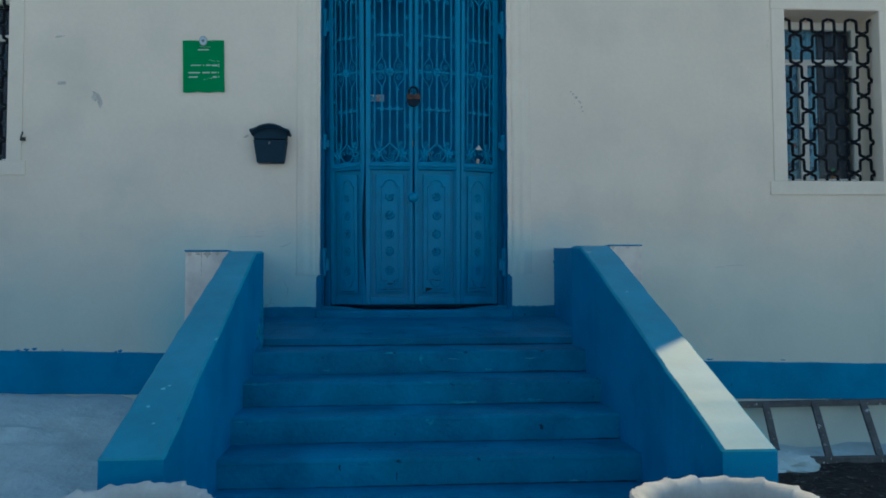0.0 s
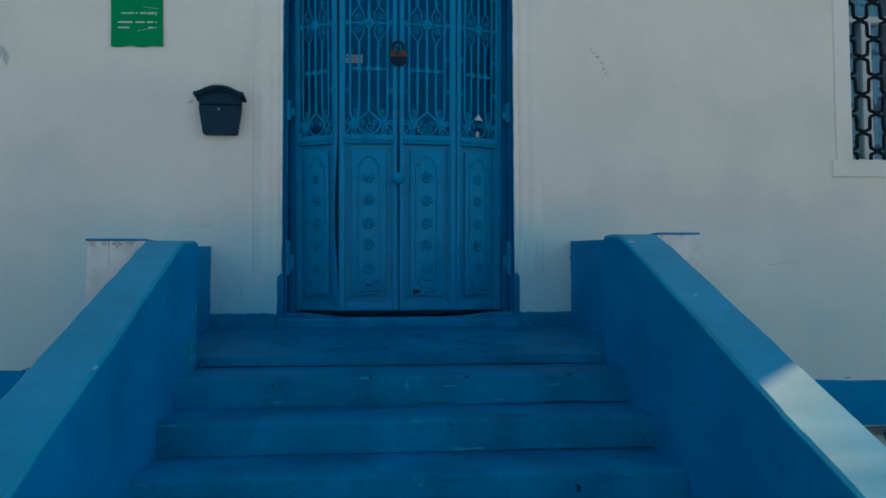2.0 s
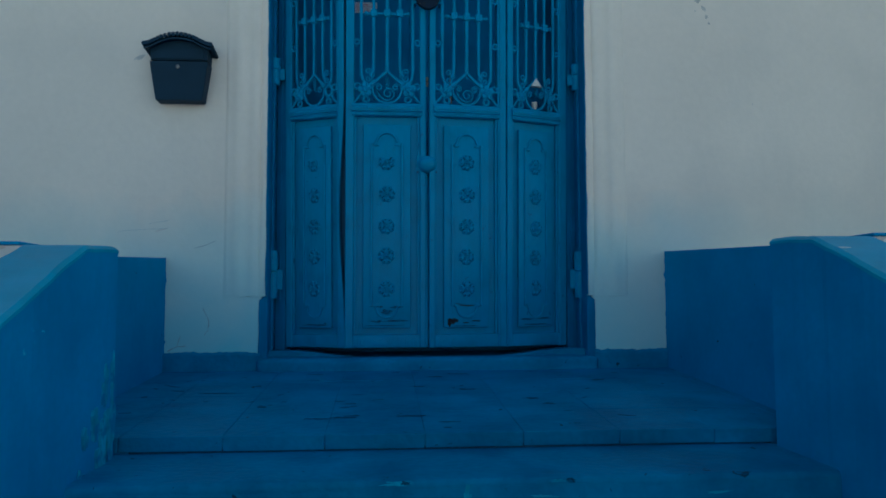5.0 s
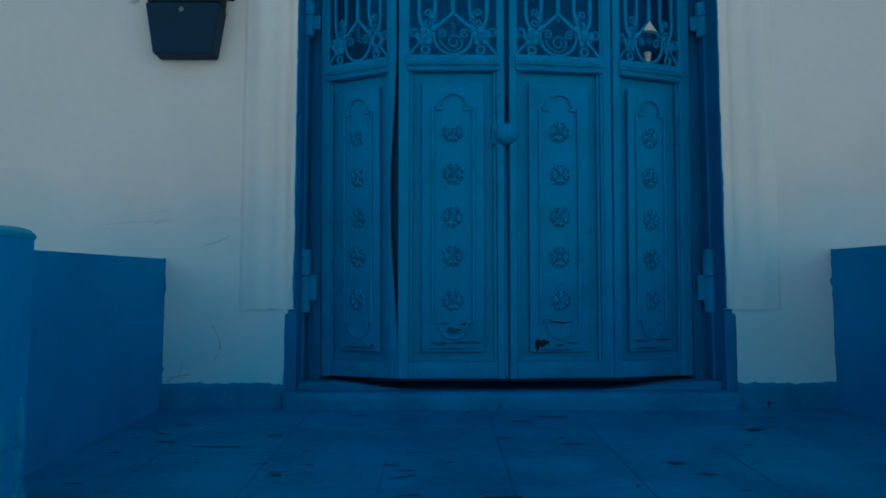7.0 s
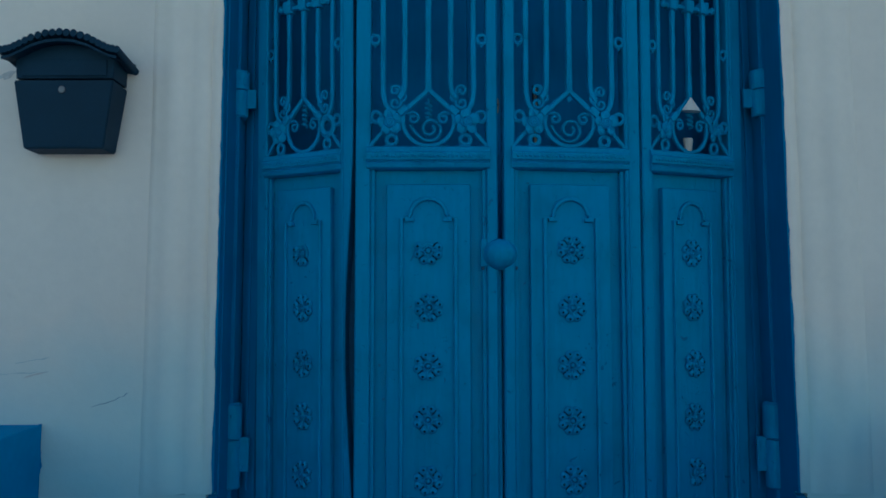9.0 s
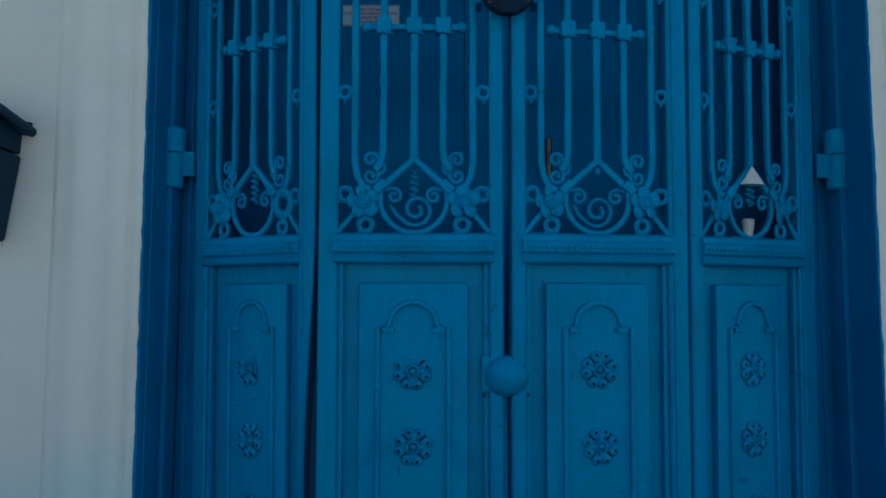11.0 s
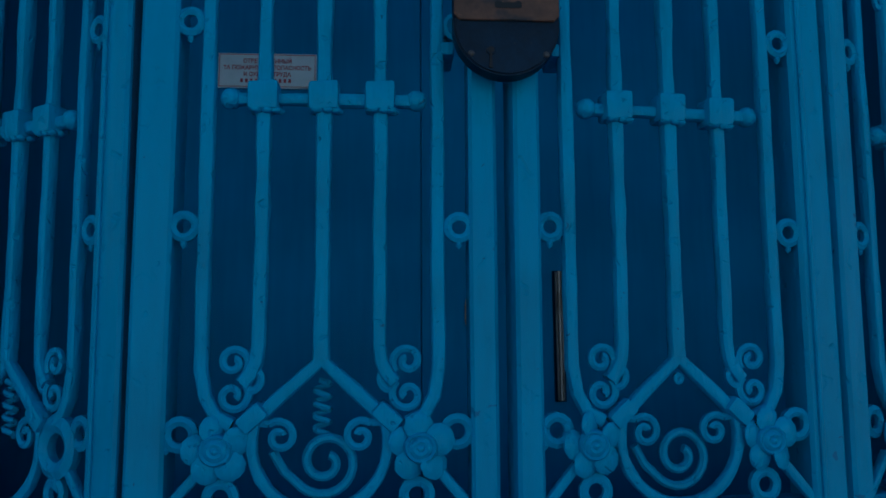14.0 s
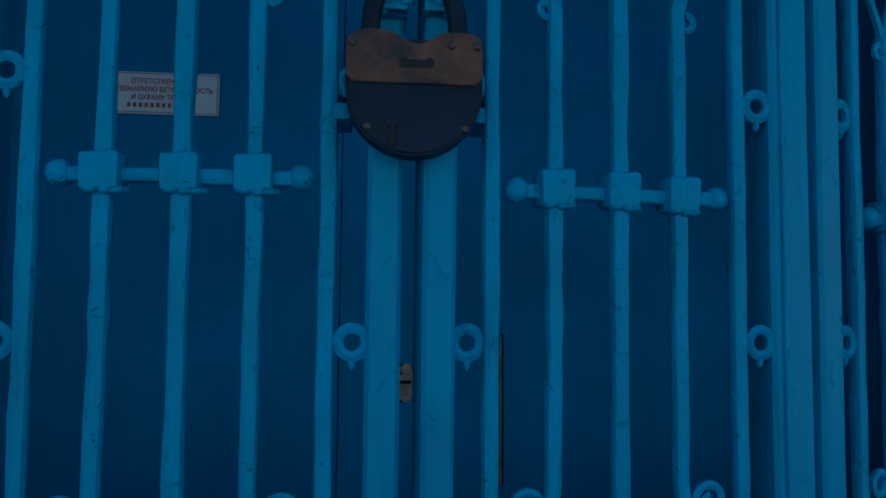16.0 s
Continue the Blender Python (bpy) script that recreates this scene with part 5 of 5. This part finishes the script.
for s, x in ((-1, -0.03), (1, 0.012)):
    hasp = thing("hasp", "blue painted staple welded to the gate stile", "hasp", group="hasps", at=pose(x, 0.0, 2.878))
    bm = bmesh.new()
    box(bm, -0.014, 0.014, -0.062, 0.004, -0.02, -0.008, 0.003)
    box(bm, -0.014, 0.014, -0.062, -0.05, -0.02, 0.02, 0.004)
    box(bm, -0.014, 0.014, -0.062, 0.004, 0.008, 0.02, 0.003)
    for q in range(7):
        bmesh.ops.create_icosphere(bm, subdivisions=2, radius=1, matrix=Matrix.LocRotScale((0.012 * math.sin(q * 2.1 + s), -0.058 + 0.004 * math.cos(q * 1.7), -0.018 + 0.0065 * q), None, (0.0075, 0.007, 0.006)))
    part("staple", bm, BLUE, hasp, smooth=True)
for x, m in ((-0.078, 1), (0.060, -1)):
    lug = thing("hasp", "blue painted stepped lug beside the padlock", "hasp", group="hasps", at=pose(x, 0.0, 2.786))
    for z0, z1, x0, x1, y0 in ((0.002, 0.022, -0.009, 0.012, -0.032), (-0.022, -0.006, -0.006, 0.013, -0.036)):
        bm = bmesh.new()
        box(bm, min(m * x0, m * x1), max(m * x0, m * x1), y0, 0.02, z0, z1, 0.004)
        part("lug", bm, BLUE, lug, smooth=True)
    # web coloured dark to paint in the shaded slot between the lugs
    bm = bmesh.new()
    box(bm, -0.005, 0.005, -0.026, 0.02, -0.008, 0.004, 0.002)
    part("web", bm, DARK_RECESS, lug)

# small paper cone and cup caught behind the grille
m4 = P4 @ pose(C - 0.002, -0.004, 1.333)
t = thing("paper_cone", "small folded white paper cone behind the grille", "paper cone", at=m4)
bm = bmesh.new()
lathe(bm, ((0.034, 0.0), (0.032, 0.001), (0.002, 0.042)), Matrix.Diagonal((1, 0.5, 1, 1)), 14)
part("cone", bm, CREAM, t)
bm = bmesh.new()
lathe(bm, ((0.010, -0.116), (0.0145, -0.082), (0.013, -0.078), (0.006, -0.076)), pose(-0.002, 0.014, 0), 14)
part("cup", bm, BEIGE, t, "beige plastic cup")
bm = bmesh.new()
box(bm, -0.05, 0.05, 0.012, 0.06, -0.132, -0.118, 0.002)
part("ledge", bm, BLUE, t)

# ---- on the wall: green board and mailbox ----
sign = thing("notice_board", "green plastic notice board with faded white lettering and a round emblem", "sign", at=pose(-1.782, -0.004, 3.062, 0, -1.2, 0))
bm = bmesh.new()
rows = []
for i in range(13):
    x = -0.171 + 0.342 * i / 12
    low = -0.222 - 0.004 * math.sin(i * 1.1) + 0.003 * noise.noise((i * 0.9, 1, 1))
    rows.append([bm.verts.new((x, yy - 0.007 * (abs(x) / 0.171) ** 4 * (z < 0), z)) for z in (low, 0.0, 0.220 + 0.002 * math.sin(i * 0.8)) for yy in (-0.008,)] + [bm.verts.new((x, 0.0, 0.219)), bm.verts.new((x, 0.0, low + 0.002))])
for a, b in zip(rows, rows[1:]):
    for k in range(5):
        bm.faces.new((a[k], b[k], b[(k + 1) % 5], a[(k + 1) % 5]))
bm.faces.new(rows[0])
bm.faces.new(rows[-1])
part("board", bm, GREEN, sign)
for mat, r, y in ((STEEL, 0.034, -0.0085), (PAPER, 0.030, -0.0135)):
    bm = bmesh.new()
    lathe(bm, ((r, 0.0), (r, 0.004), (r * 0.92, 0.005)), pose(0.0, y, 0.215, 90) @ Matrix.Diagonal((1, 1.22, 1, 1)), 24)
    part("emblem", bm, mat, sign, "oval grey-white emblem")
for a in (0.0, 1.05, 2.1):
    bm = bmesh.new()
    box(bm, -0.014, 0.014, -0.0192, -0.0180, -0.003, 0.003, 0.0, pose(0, 0, 0.215, 0, math.degrees(a), 0))
    part("emblem", bm, STEEL, sign)
for k, (x, z, w, h, turn) in enumerate(((0.09, 0.045, 0.05, 0.0008, 8), (0.06, -0.105, 0.06, 0.0008, -10), (0.02, 0.165, 0.05, 0.0006, 5), (0.163, -0.17, 0.004, 0.035, 0), (0.126, 0.004, 0.003, 0.014, 0))):
    bm = bmesh.new()
    box(bm, -w, w, -0.0096, -0.0082, -h, h, 0.0, pose(x, 0, z, 0, turn, 0))
    part("scratch", bm, FADED, sign, "pale scratch across the board")
for x0, x1, z, h in ((-0.045, 0.045, 0.140, 0.016), (-0.105, -0.02, 0.008, 0.014), (-0.005, 0.006, 0.008, 0.014), (0.022, 0.06, 0.008, 0.016), (0.07, 0.115, 0.006, 0.02), (-0.125, -0.03, -0.055, 0.017), (-0.01, 0.05, -0.055, 0.015), (0.065, 0.108, -0.055, 0.017), (0.12, 0.13, -0.055, 0.012), (-0.125, -0.05, -0.092, 0.017), (0.075, 0.108, -0.092, 0.017), (0.12, 0.13, -0.092, 0.012)):
    bm = bmesh.new()
    box(bm, x0, x1, -0.0092, -0.0082, z - h * 0.32, z + h * 0.32)
    part("lettering", bm, FADED, sign)

mail = thing("mailbox", "dark slate metal mailbox with an arched ribbed lid on the wall", "mailbox", at=pose(-1.210, 0.0, 2.236) @ Matrix.Diagonal((0.83, 0.78, 0.945, 1)))
bm = bmesh.new()
a = [(-0.132, 0.002), (0.132, 0.002), (0.165, 0.20), (-0.165, 0.20)]
vf = [bm.verts.new((x, -0.105 - 0.02 * (z / 0.2), z)) for x, z in a]
vb = [bm.verts.new((x, -0.004, z)) for x, z in a]
bm.faces.new(vf)
bm.faces.new(vb[::-1])
for i in range(4):
    bm.faces.new((vf[i], vf[(i + 1) % 4], vb[(i + 1) % 4], vb[i]))
bmesh.ops.bevel(bm, geom=list(bm.edges), offset=0.004, segments=2, affect="EDGES")
part("body", bm, MAIL, mail, smooth=True)
bm = bmesh.new()
outline = [(-0.160, 0.207), (0.160, 0.207), (0.164, 0.264), (0.12, 0.286), (0.06, 0.304), (0.0, 0.308), (-0.06, 0.304), (-0.12, 0.286), (-0.164, 0.264)]
prism(bm, outline, -0.118, -0.004, 0.002)
part("hood", bm, MAIL, mail)
bm = bmesh.new()
box(bm, -0.140, 0.140, -0.124, -0.116, 0.213, 0.262, 0.003)
part("flap", bm, MAIL, mail)
bm = bmesh.new()
lathe(bm, ((0.011, 0.0), (0.011, 0.004), (0.008, 0.006)), pose(-0.005, -0.121, 0.172, 90), 16)
part("lock", bm, STEEL, mail, "small round steel lock")
roof_pts = [(0.92 * x, 0.272 + (z - 0.246) * 0.62) for x, z in [(-0.205, 0.246), (-0.175, 0.254), (-0.14, 0.276), (-0.10, 0.304), (-0.05, 0.324), (0.0, 0.330), (0.05, 0.324), (0.10, 0.304), (0.14, 0.276), (0.175, 0.254), (0.205, 0.246)]]
bm = bmesh.new()
front = [bm.verts.new((x, -0.165, z - 0.012)) for x, z in roof_pts] 
back = [bm.verts.new((x, -0.002, z + 0.008)) for x, z in roof_pts]
front_d = [bm.verts.new((x, -0.165, z - 0.020)) for x, z in roof_pts]
back_d = [bm.verts.new((x, -0.002, z)) for x, z in roof_pts]
for i in range(len(roof_pts) - 1):
    bm.faces.new((front[i], front[i + 1], back[i + 1], back[i]))
    bm.faces.new((front_d[i], front_d[i + 1], back_d[i + 1], back_d[i]))
    bm.faces.new((front[i], front[i + 1], front_d[i + 1], front_d[i]))
    bm.faces.new((back[i], back[i + 1], back_d[i + 1], back_d[i]))
lid = part("lid", bm, MAIL, mail)
dense = []
for (xa, za), (xb, zb) in zip(roof_pts, roof_pts[1:]):
    for k in range(2):
        dense.append((xa + (xb - xa) * k / 2, za + (zb - za) * k / 2))
for x, z in dense + [roof_pts[-1]]:
    bm = bmesh.new()
    bmesh.ops.create_cone(bm, cap_ends=True, segments=10, radius1=0.0115, radius2=0.0115, depth=0.17, matrix=Matrix.LocRotScale((x, -0.085, z - 0.004), Euler((radians(83), 0, 0)), None))
    part("roof_tile", bm, MAIL, lid, smooth=True)

# ---- windows with iron grilles ----
def window(name, x0, x1, z0, z1, label):
    t = thing(name, label, "window", kind="structure")
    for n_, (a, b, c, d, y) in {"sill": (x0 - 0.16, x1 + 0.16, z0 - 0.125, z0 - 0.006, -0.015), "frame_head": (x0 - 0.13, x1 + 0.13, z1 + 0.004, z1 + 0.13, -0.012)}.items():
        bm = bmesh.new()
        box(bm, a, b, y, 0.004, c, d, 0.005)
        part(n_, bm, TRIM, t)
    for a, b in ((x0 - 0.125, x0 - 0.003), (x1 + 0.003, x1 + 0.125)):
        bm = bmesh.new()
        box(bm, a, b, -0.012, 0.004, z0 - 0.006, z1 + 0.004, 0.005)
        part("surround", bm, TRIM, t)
    fy = 0.30
    zt = z0 + (z1 - z0) * 0.735
    xm = x0 + 0.300
    bars = ((x0, x0 + 0.06, z0, z1), (x1 - 0.06, x1, z0, z1), (x0 + 0.06, x1 - 0.06, z0, z0 + 0.06), (x0 + 0.06, x1 - 0.06, z1 - 0.07, z1), (x0 + 0.06, x1 - 0.06, zt, zt + 0.052), (xm, xm + 0.075, z0 + 0.06, zt))
    for a, b, c, d in bars:
        bm = bmesh.new()
        box(bm, a, b, fy, fy + 0.05, c, d, 0.004)
        part("window_frame", bm, WHITE, t)
    for a, b, c, d in ((x0 + 0.06, x1 - 0.06, zt + 0.052, z1 - 0.07), (x0 + 0.06, xm, z0 + 0.06, zt), (xm + 0.075, x1 - 0.06, z0 + 0.06, zt)):
        bm = bmesh.new()
        box(bm, a, b, fy + 0.02, fy + 0.024, c, d)
        ob = part("pane", bm, GLASS, t)
        ob.visible_shadow = False
    bm = bmesh.new()
    n = 60
    rows = []
    for i in range(n + 1):
        x = x0 + 0.02 + (x1 - x0 - 0.36) * i / n
        yy = fy + 0.12 + 0.018 * math.sin(i * 0.85) + 0.008 * math.sin(i * 2.3)
        rows.append((bm.verts.new((x, yy, z0)), bm.verts.new((x, yy, z1))))
    for a, b in zip(rows, rows[1:]):
        bm.faces.new((a[0], b[0], b[1], a[1]))
    tagged(part("curtain", bm, CURTAIN, None, smooth=True), "pale blue patterned curtain behind the window", "curtain", group="curtains")
    bm = bmesh.new()
    rows = []
    for i in range(25):
        x = x1 - 0.40 + 0.39 * i / 24
        yy = fy + 0.165 + 0.016 * math.sin(i * 1.1)
        rows.append((bm.verts.new((x, yy, z0)), bm.verts.new((x, yy, z1))))
    for a, b in zip(rows, rows[1:]):
        bm.faces.new((a[0], b[0], b[1], a[1]))
    tagged(part("curtain", bm, DRAPE, None, smooth=True), "dark navy drape beside the patterned curtain", "curtain", group="curtains")
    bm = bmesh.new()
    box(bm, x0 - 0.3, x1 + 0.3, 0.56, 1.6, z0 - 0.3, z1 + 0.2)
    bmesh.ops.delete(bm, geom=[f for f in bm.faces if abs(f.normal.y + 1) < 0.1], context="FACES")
    tagged(part("wall_room", bm, ROOM), "room behind the window, its dimness painted in near black", "room", kind="structure")
    # iron grille of bars bent to and fro, touching their neighbours in turn
    g = thing("window_grille", "black iron window grille of interlaced wavy bars", "window grille", group="window grilles")
    gy = 0.10
    sx, sz, r = 0.208, 0.282, 0.0130
    z_node = z1 - 0.037          # where the outermost arches close
    step = ((0.0, 1.0), (0.07, 0.93), (0.12, 0.5), (0.155, 0.12), (0.22, 0.03), (0.78, -0.03), (0.845, -0.12), (0.88, -0.5), (0.93, -0.93))
    for i in range(-1, 8):
        cx = x0 + 0.26 + (i - 1.5) * sx / 2
        side = 1 if i % 2 else -1
        pts, z = [], z_node
        while z > z0:
            for f, off in step:
                zz = z - f * sz / 2
                if zz > z0 + 0.008:
                    pts.append((min(max(cx + side * off * (sx / 4 - r * 0.85), x0 + 0.014), x1 - 0.014), gy, zz))
            side, z = -side, z - sz / 2
        bm = bmesh.new()
        sweep(bm, pts + [(pts[-1][0], gy, z0 + 0.004)], r, 8)
        part("bar", bm, IRON, g, smooth=True)
        for k in range(1, 11):
            if (k + i) % 2 and i < 7 and z_node - k * sz / 2 > z0 + 0.03:
                bm = bmesh.new()
                box(bm, cx + sx / 4 - 0.021, cx + sx / 4 + 0.021, gy - 0.017, gy + 0.017, z_node - k * sz / 2 - 0.017, z_node - k * sz / 2 + 0.017, 0.006, seg=2)
                part("clasp", bm, IRON, g)
    for z in (z0 + 0.012,):
        bm = bmesh.new()
        sweep(bm, [(x0 + 0.004, gy + 0.012, z), (x1 - 0.004, gy + 0.012, z)], 0.007, 6)
        part("tie_bar", bm, IRON, g)
    return t


window("window_1", *WIN_R, "white-framed window in a deep plaster reveal with a blue curtain")
t = thing("bottle", "small amber bottle with a green cap on the window sill", "bottle", at=pose(3.93, 0.385, WIN_R[2] + 0.0))
bm = bmesh.new()
lathe(bm, ((0.024, 0.0), (0.026, 0.01), (0.026, 0.09), (0.012, 0.12), (0.012, 0.14)), None, 16)
part("body", bm, material("amber_glass", (0.30, 0.14, 0.03), 0.2), t, smooth=True)
bm = bmesh.new()
lathe(bm, ((0.014, 0.14), (0.014, 0.165), (0.010, 0.168)), None, 14)
part("cap", bm, GREEN, t, "green cap")
window("window_2", *WIN_L, "white-framed window in a deep plaster reveal")

# hook for a shutter beside the window
hook = thing("shutter_hook", "small grey iron hook on the window surround", "hook", at=pose(-3.25, -0.012, 2.43))
bm = bmesh.new()
sweep(bm, [(0.0, 0.0, 0.0), (0.0, -0.03, 0.0), (0.004, -0.035, 0.02), (0.012, -0.035, 0.035), (0.014, -0.035, 0.055)], 0.006, 8)
part("rod", bm, DULL, hook, smooth=True)
bm = bmesh.new()
box(bm, -0.022, 0.022, -0.005, 0.004, -0.016, 0.016, 0.003)
part("plate", bm, DULL, hook)

# ---- ground ----
def ground_height(x, y):
    h = -0.17 - 0.07 * min(1, max(0, x - 0.9)) + 0.02 * noise.noise((x * 0.5, y * 0.5, 2)) + 0.012 * noise.noise((x * 2.3, y * 2.3, 5))
    bank = math.exp(-((x + 3.2) / 2.1) ** 2) * math.exp(-(y / 2.2) ** 2) if x < 0 else 0
    rough = 0.020 * noise.noise((x * 3.1, y * 3.1, 7)) + 0.014 * noise.noise((x * 7.3, y * 7.3, 9)) + 0.010 * noise.noise((x * 15, y * 15, 11))
    if x > 1.4:
        h += 0.07 * min(1, max(0, (y + 0.40) / 0.22)) * (0.75 + 0.9 * noise.noise((x * 2.2, 4, 1)))
    if x < -1.1:
        u = x * 0.87 + y * 0.5
        v = y * 0.87 - x * 0.5
        h += 0.035 * math.exp(-((y + 0.02) / 0.30) ** 2)
        crust = min(1.0, max(0.0, (-0.55 - y - 0.12 * (x + 2.5)) / 0.25))
        h += crust * (0.045 * noise.noise((u * 3.4, v * 6.0, 21)) + 0.030 * noise.noise((x * 6.5, y * 6.5, 31)) - 0.035) + 0.014 * noise.noise((u * 1.3, v * 9, 3)) + 0.014 * noise.noise((u * 3, v * 22, 6)) + 0.05 * max(0, noise.noise((x * 1.1, y * 1.3, 13)))
    return h + (rough if abs(x) > 1.5 else 0) + 0.46 * bank * (1 + 0.15 * noise.noise((x * 1.4, y * 1.4, 0))) * min(1, max(0, (-x - 1.2) / 0.5))


def ground_sheet():
    bm = bmesh.new()
    fine = [i * 0.07 for i in range(-85, 86)]
    xs = [-1500, -300, -80, -30, -15, -9] + fine + [9, 15, 30, 80, 300, 1500]
    ys = [-1500, -300, -80, -30, -14] + [-9, -7.5] + [-6.3 + i * 0.07 for i in range(0, 92)] + [2, 30, 300, 1500]
    grid = [[bm.verts.new((x, y, ground_height(x, y) if abs(x) < 10 and y > -10 else -0.16)) for x in xs] for y in ys]
    for r0, r1 in zip(grid, grid[1:]):
        for i in range(len(xs) - 1):
            bm.faces.new((r0[i], r0[i + 1], r1[i + 1], r1[i]))
    for f in bm.faces:
        c = f.calc_center_median()
        field = c.y < -4.7 + 0.4 * noise.noise((c.x * 0.8, c.y, 4)) or abs(c.x) > 12
        snow = c.x < -1.1
        snow = snow or (c.x > 1.4 and c.y > -0.40 + 0.12 * noise.noise((c.x * 2.7, 1.0, 3)))
        f.material_index = 2 if field else (0 if snow else 1)
    return bm


tagged(part("ground", ground_sheet(), [SNOW, SOIL, BOUNCE_FIELD], smooth=True), "dark wet soil with banks of old snow along the wall", "ground", kind="structure")

# ---- ladder by the wall ----
lad = thing("ladder", "weathered wooden ladder lying on its side against the wall", "ladder")
def rail_bar(bm, a, b, w=0.022):
    a, b = Vector(a), Vector(b)
    m = look(a, b)
    box(bm, -w, w, -w * 0.7, w * 0.7, -(b - a).length, 0, 0.004, m)
    return bm
top_y, low_y = -0.06, -0.42
for z0, z1, y in ((0.17, 0.20, top_y), (-0.22, -0.215, low_y)):
    bm = bmesh.new()
    rail_bar(bm, (2.3, y, z0), (6.2, y, z1), 0.034)
    part("rail", bm, WOOD, lad)
for i in range(9):
    x = 2.565 + i * 0.43
    bm = bmesh.new()
    rail_bar(bm, (x, top_y - 0.02, 0.19), (x - 0.07, low_y, -0.22), 0.027)
    part("rung", bm, WOOD, lad)

# ---- planters at the foot of the steps ----
def planter(x, y, z):
    t = thing("planter", "white concrete planter with a wide ribbed, flared rim", "planter", group="planters", at=pose(x, y, -0.18))
    h = z + 0.18
    prof = ((0.15, 0.0), (0.16, 0.04), (0.10, 0.10), (0.09, 0.16), (0.16, 0.22), (0.225, h - 0.16), (0.245, h - 0.09), (0.275, h - 0.05), (0.297, h - 0.028), (0.302, h - 0.014), (0.296, h - 0.003), (0.28, h), (0.262, h - 0.006), (0.247, h - 0.022), (0.240, h - 0.045), (0.236, h - 0.09))
    bm = bmesh.new()
    n = 320
    rings = []
    for k, (r, zz) in enumerate(prof):
        ring = []
        for i in range(n):
            a = 2 * math.pi * i / n
            w = max(0, (zz - h + 0.17) / 0.17)
            swirl = a + 0.022 * max(0, k - 6) + 0.05 * math.sin(3 * a + x)
            saw = (swirl * 8 / math.pi) % 1.0
            rib = math.exp(-3.2 * saw) * min(1.0, saw / 0.10 + 0.15) * (0.6 + 0.6 * noise.noise((round(swirl * 8 / math.pi) * 3.1, x, 2)) + 0.2)
            sag = abs(math.cos(swirl * 8)) ** 2 - 0.5
            lump = noise.noise((math.cos(a) * 7, math.sin(a) * 7, k * 0.5 + x))
            rr = r * (1 + w * (0.045 * rib + 0.006 * sag + 0.016 * lump))
            ring.append(bm.verts.new((rr * math.cos(a), rr * math.sin(a), zz + w * (0.016 * rib + 0.002 * sag + 0.005 * lump + 0.009 * math.sin(2 * a + x)))))
        rings.append(ring)
    for a, b in zip(rings, rings[1:]):
        for i in range(n):
            bm.faces.new((a[i], a[(i + 1) % n], b[(i + 1) % n], b[i]))
    bm.faces.new(rings[0])
    part("bowl", bm, PLASTER_POT, t, smooth=True)
    bm = bmesh.new()
    lathe(bm, ((0.236, h - 0.09), (0.2, h - 0.075), (0.05, h - 0.06)), None, 24)
    part("soil", bm, SOIL, t)


planter(0.92, -3.98, 0.52)
planter(-1.02, -3.98, 0.525)

# ---- a clump of snow at the foot of the ladder ----
def snow_clump(x, y, z, w, d, h, seed):
    bm = bmesh.new()
    bmesh.ops.create_icosphere(bm, subdivisions=5, radius=1)
    for v in bm.verts:
        p = v.co.copy()
        q = 1 + 0.28 * noise.noise(p * 1.4 + Vector((seed, 0, 0))) + 0.14 * noise.noise(p * 3 + Vector((0, seed, 0))) + 0.04 * noise.noise(p * 9)
        v.co = Vector((p.x * w, p.y * d, p.z * h)) * q
    ob = part("snow_clump", bm, SNOW, smooth=True)
    ob.matrix_basis = pose(x, y, z)
    return tagged(ob, "lump of old dirty snow melting on the dark soil", "snow", group="snow clumps")


snow_clump(2.93, -0.50, -0.235, 0.25, 0.17, 0.115, 1.7)
snow_clump(2.72, -0.60, -0.25, 0.17, 0.12, 0.06, 5.2)

# unseen wall added on the left to block sky light and darken the facade there
bm = bmesh.new()
box(bm, -6.8, -6.55, -11.0, -0.02, -0.4, 2.7, 0.01)
tagged(part("wall_sky_block", bm, material("grey_render", (0.16, 0.16, 0.155), 0.9, vary=0.15, scale=2)), "unseen grey wall, added to keep sky light off the facade's left", "wall", kind="structure")
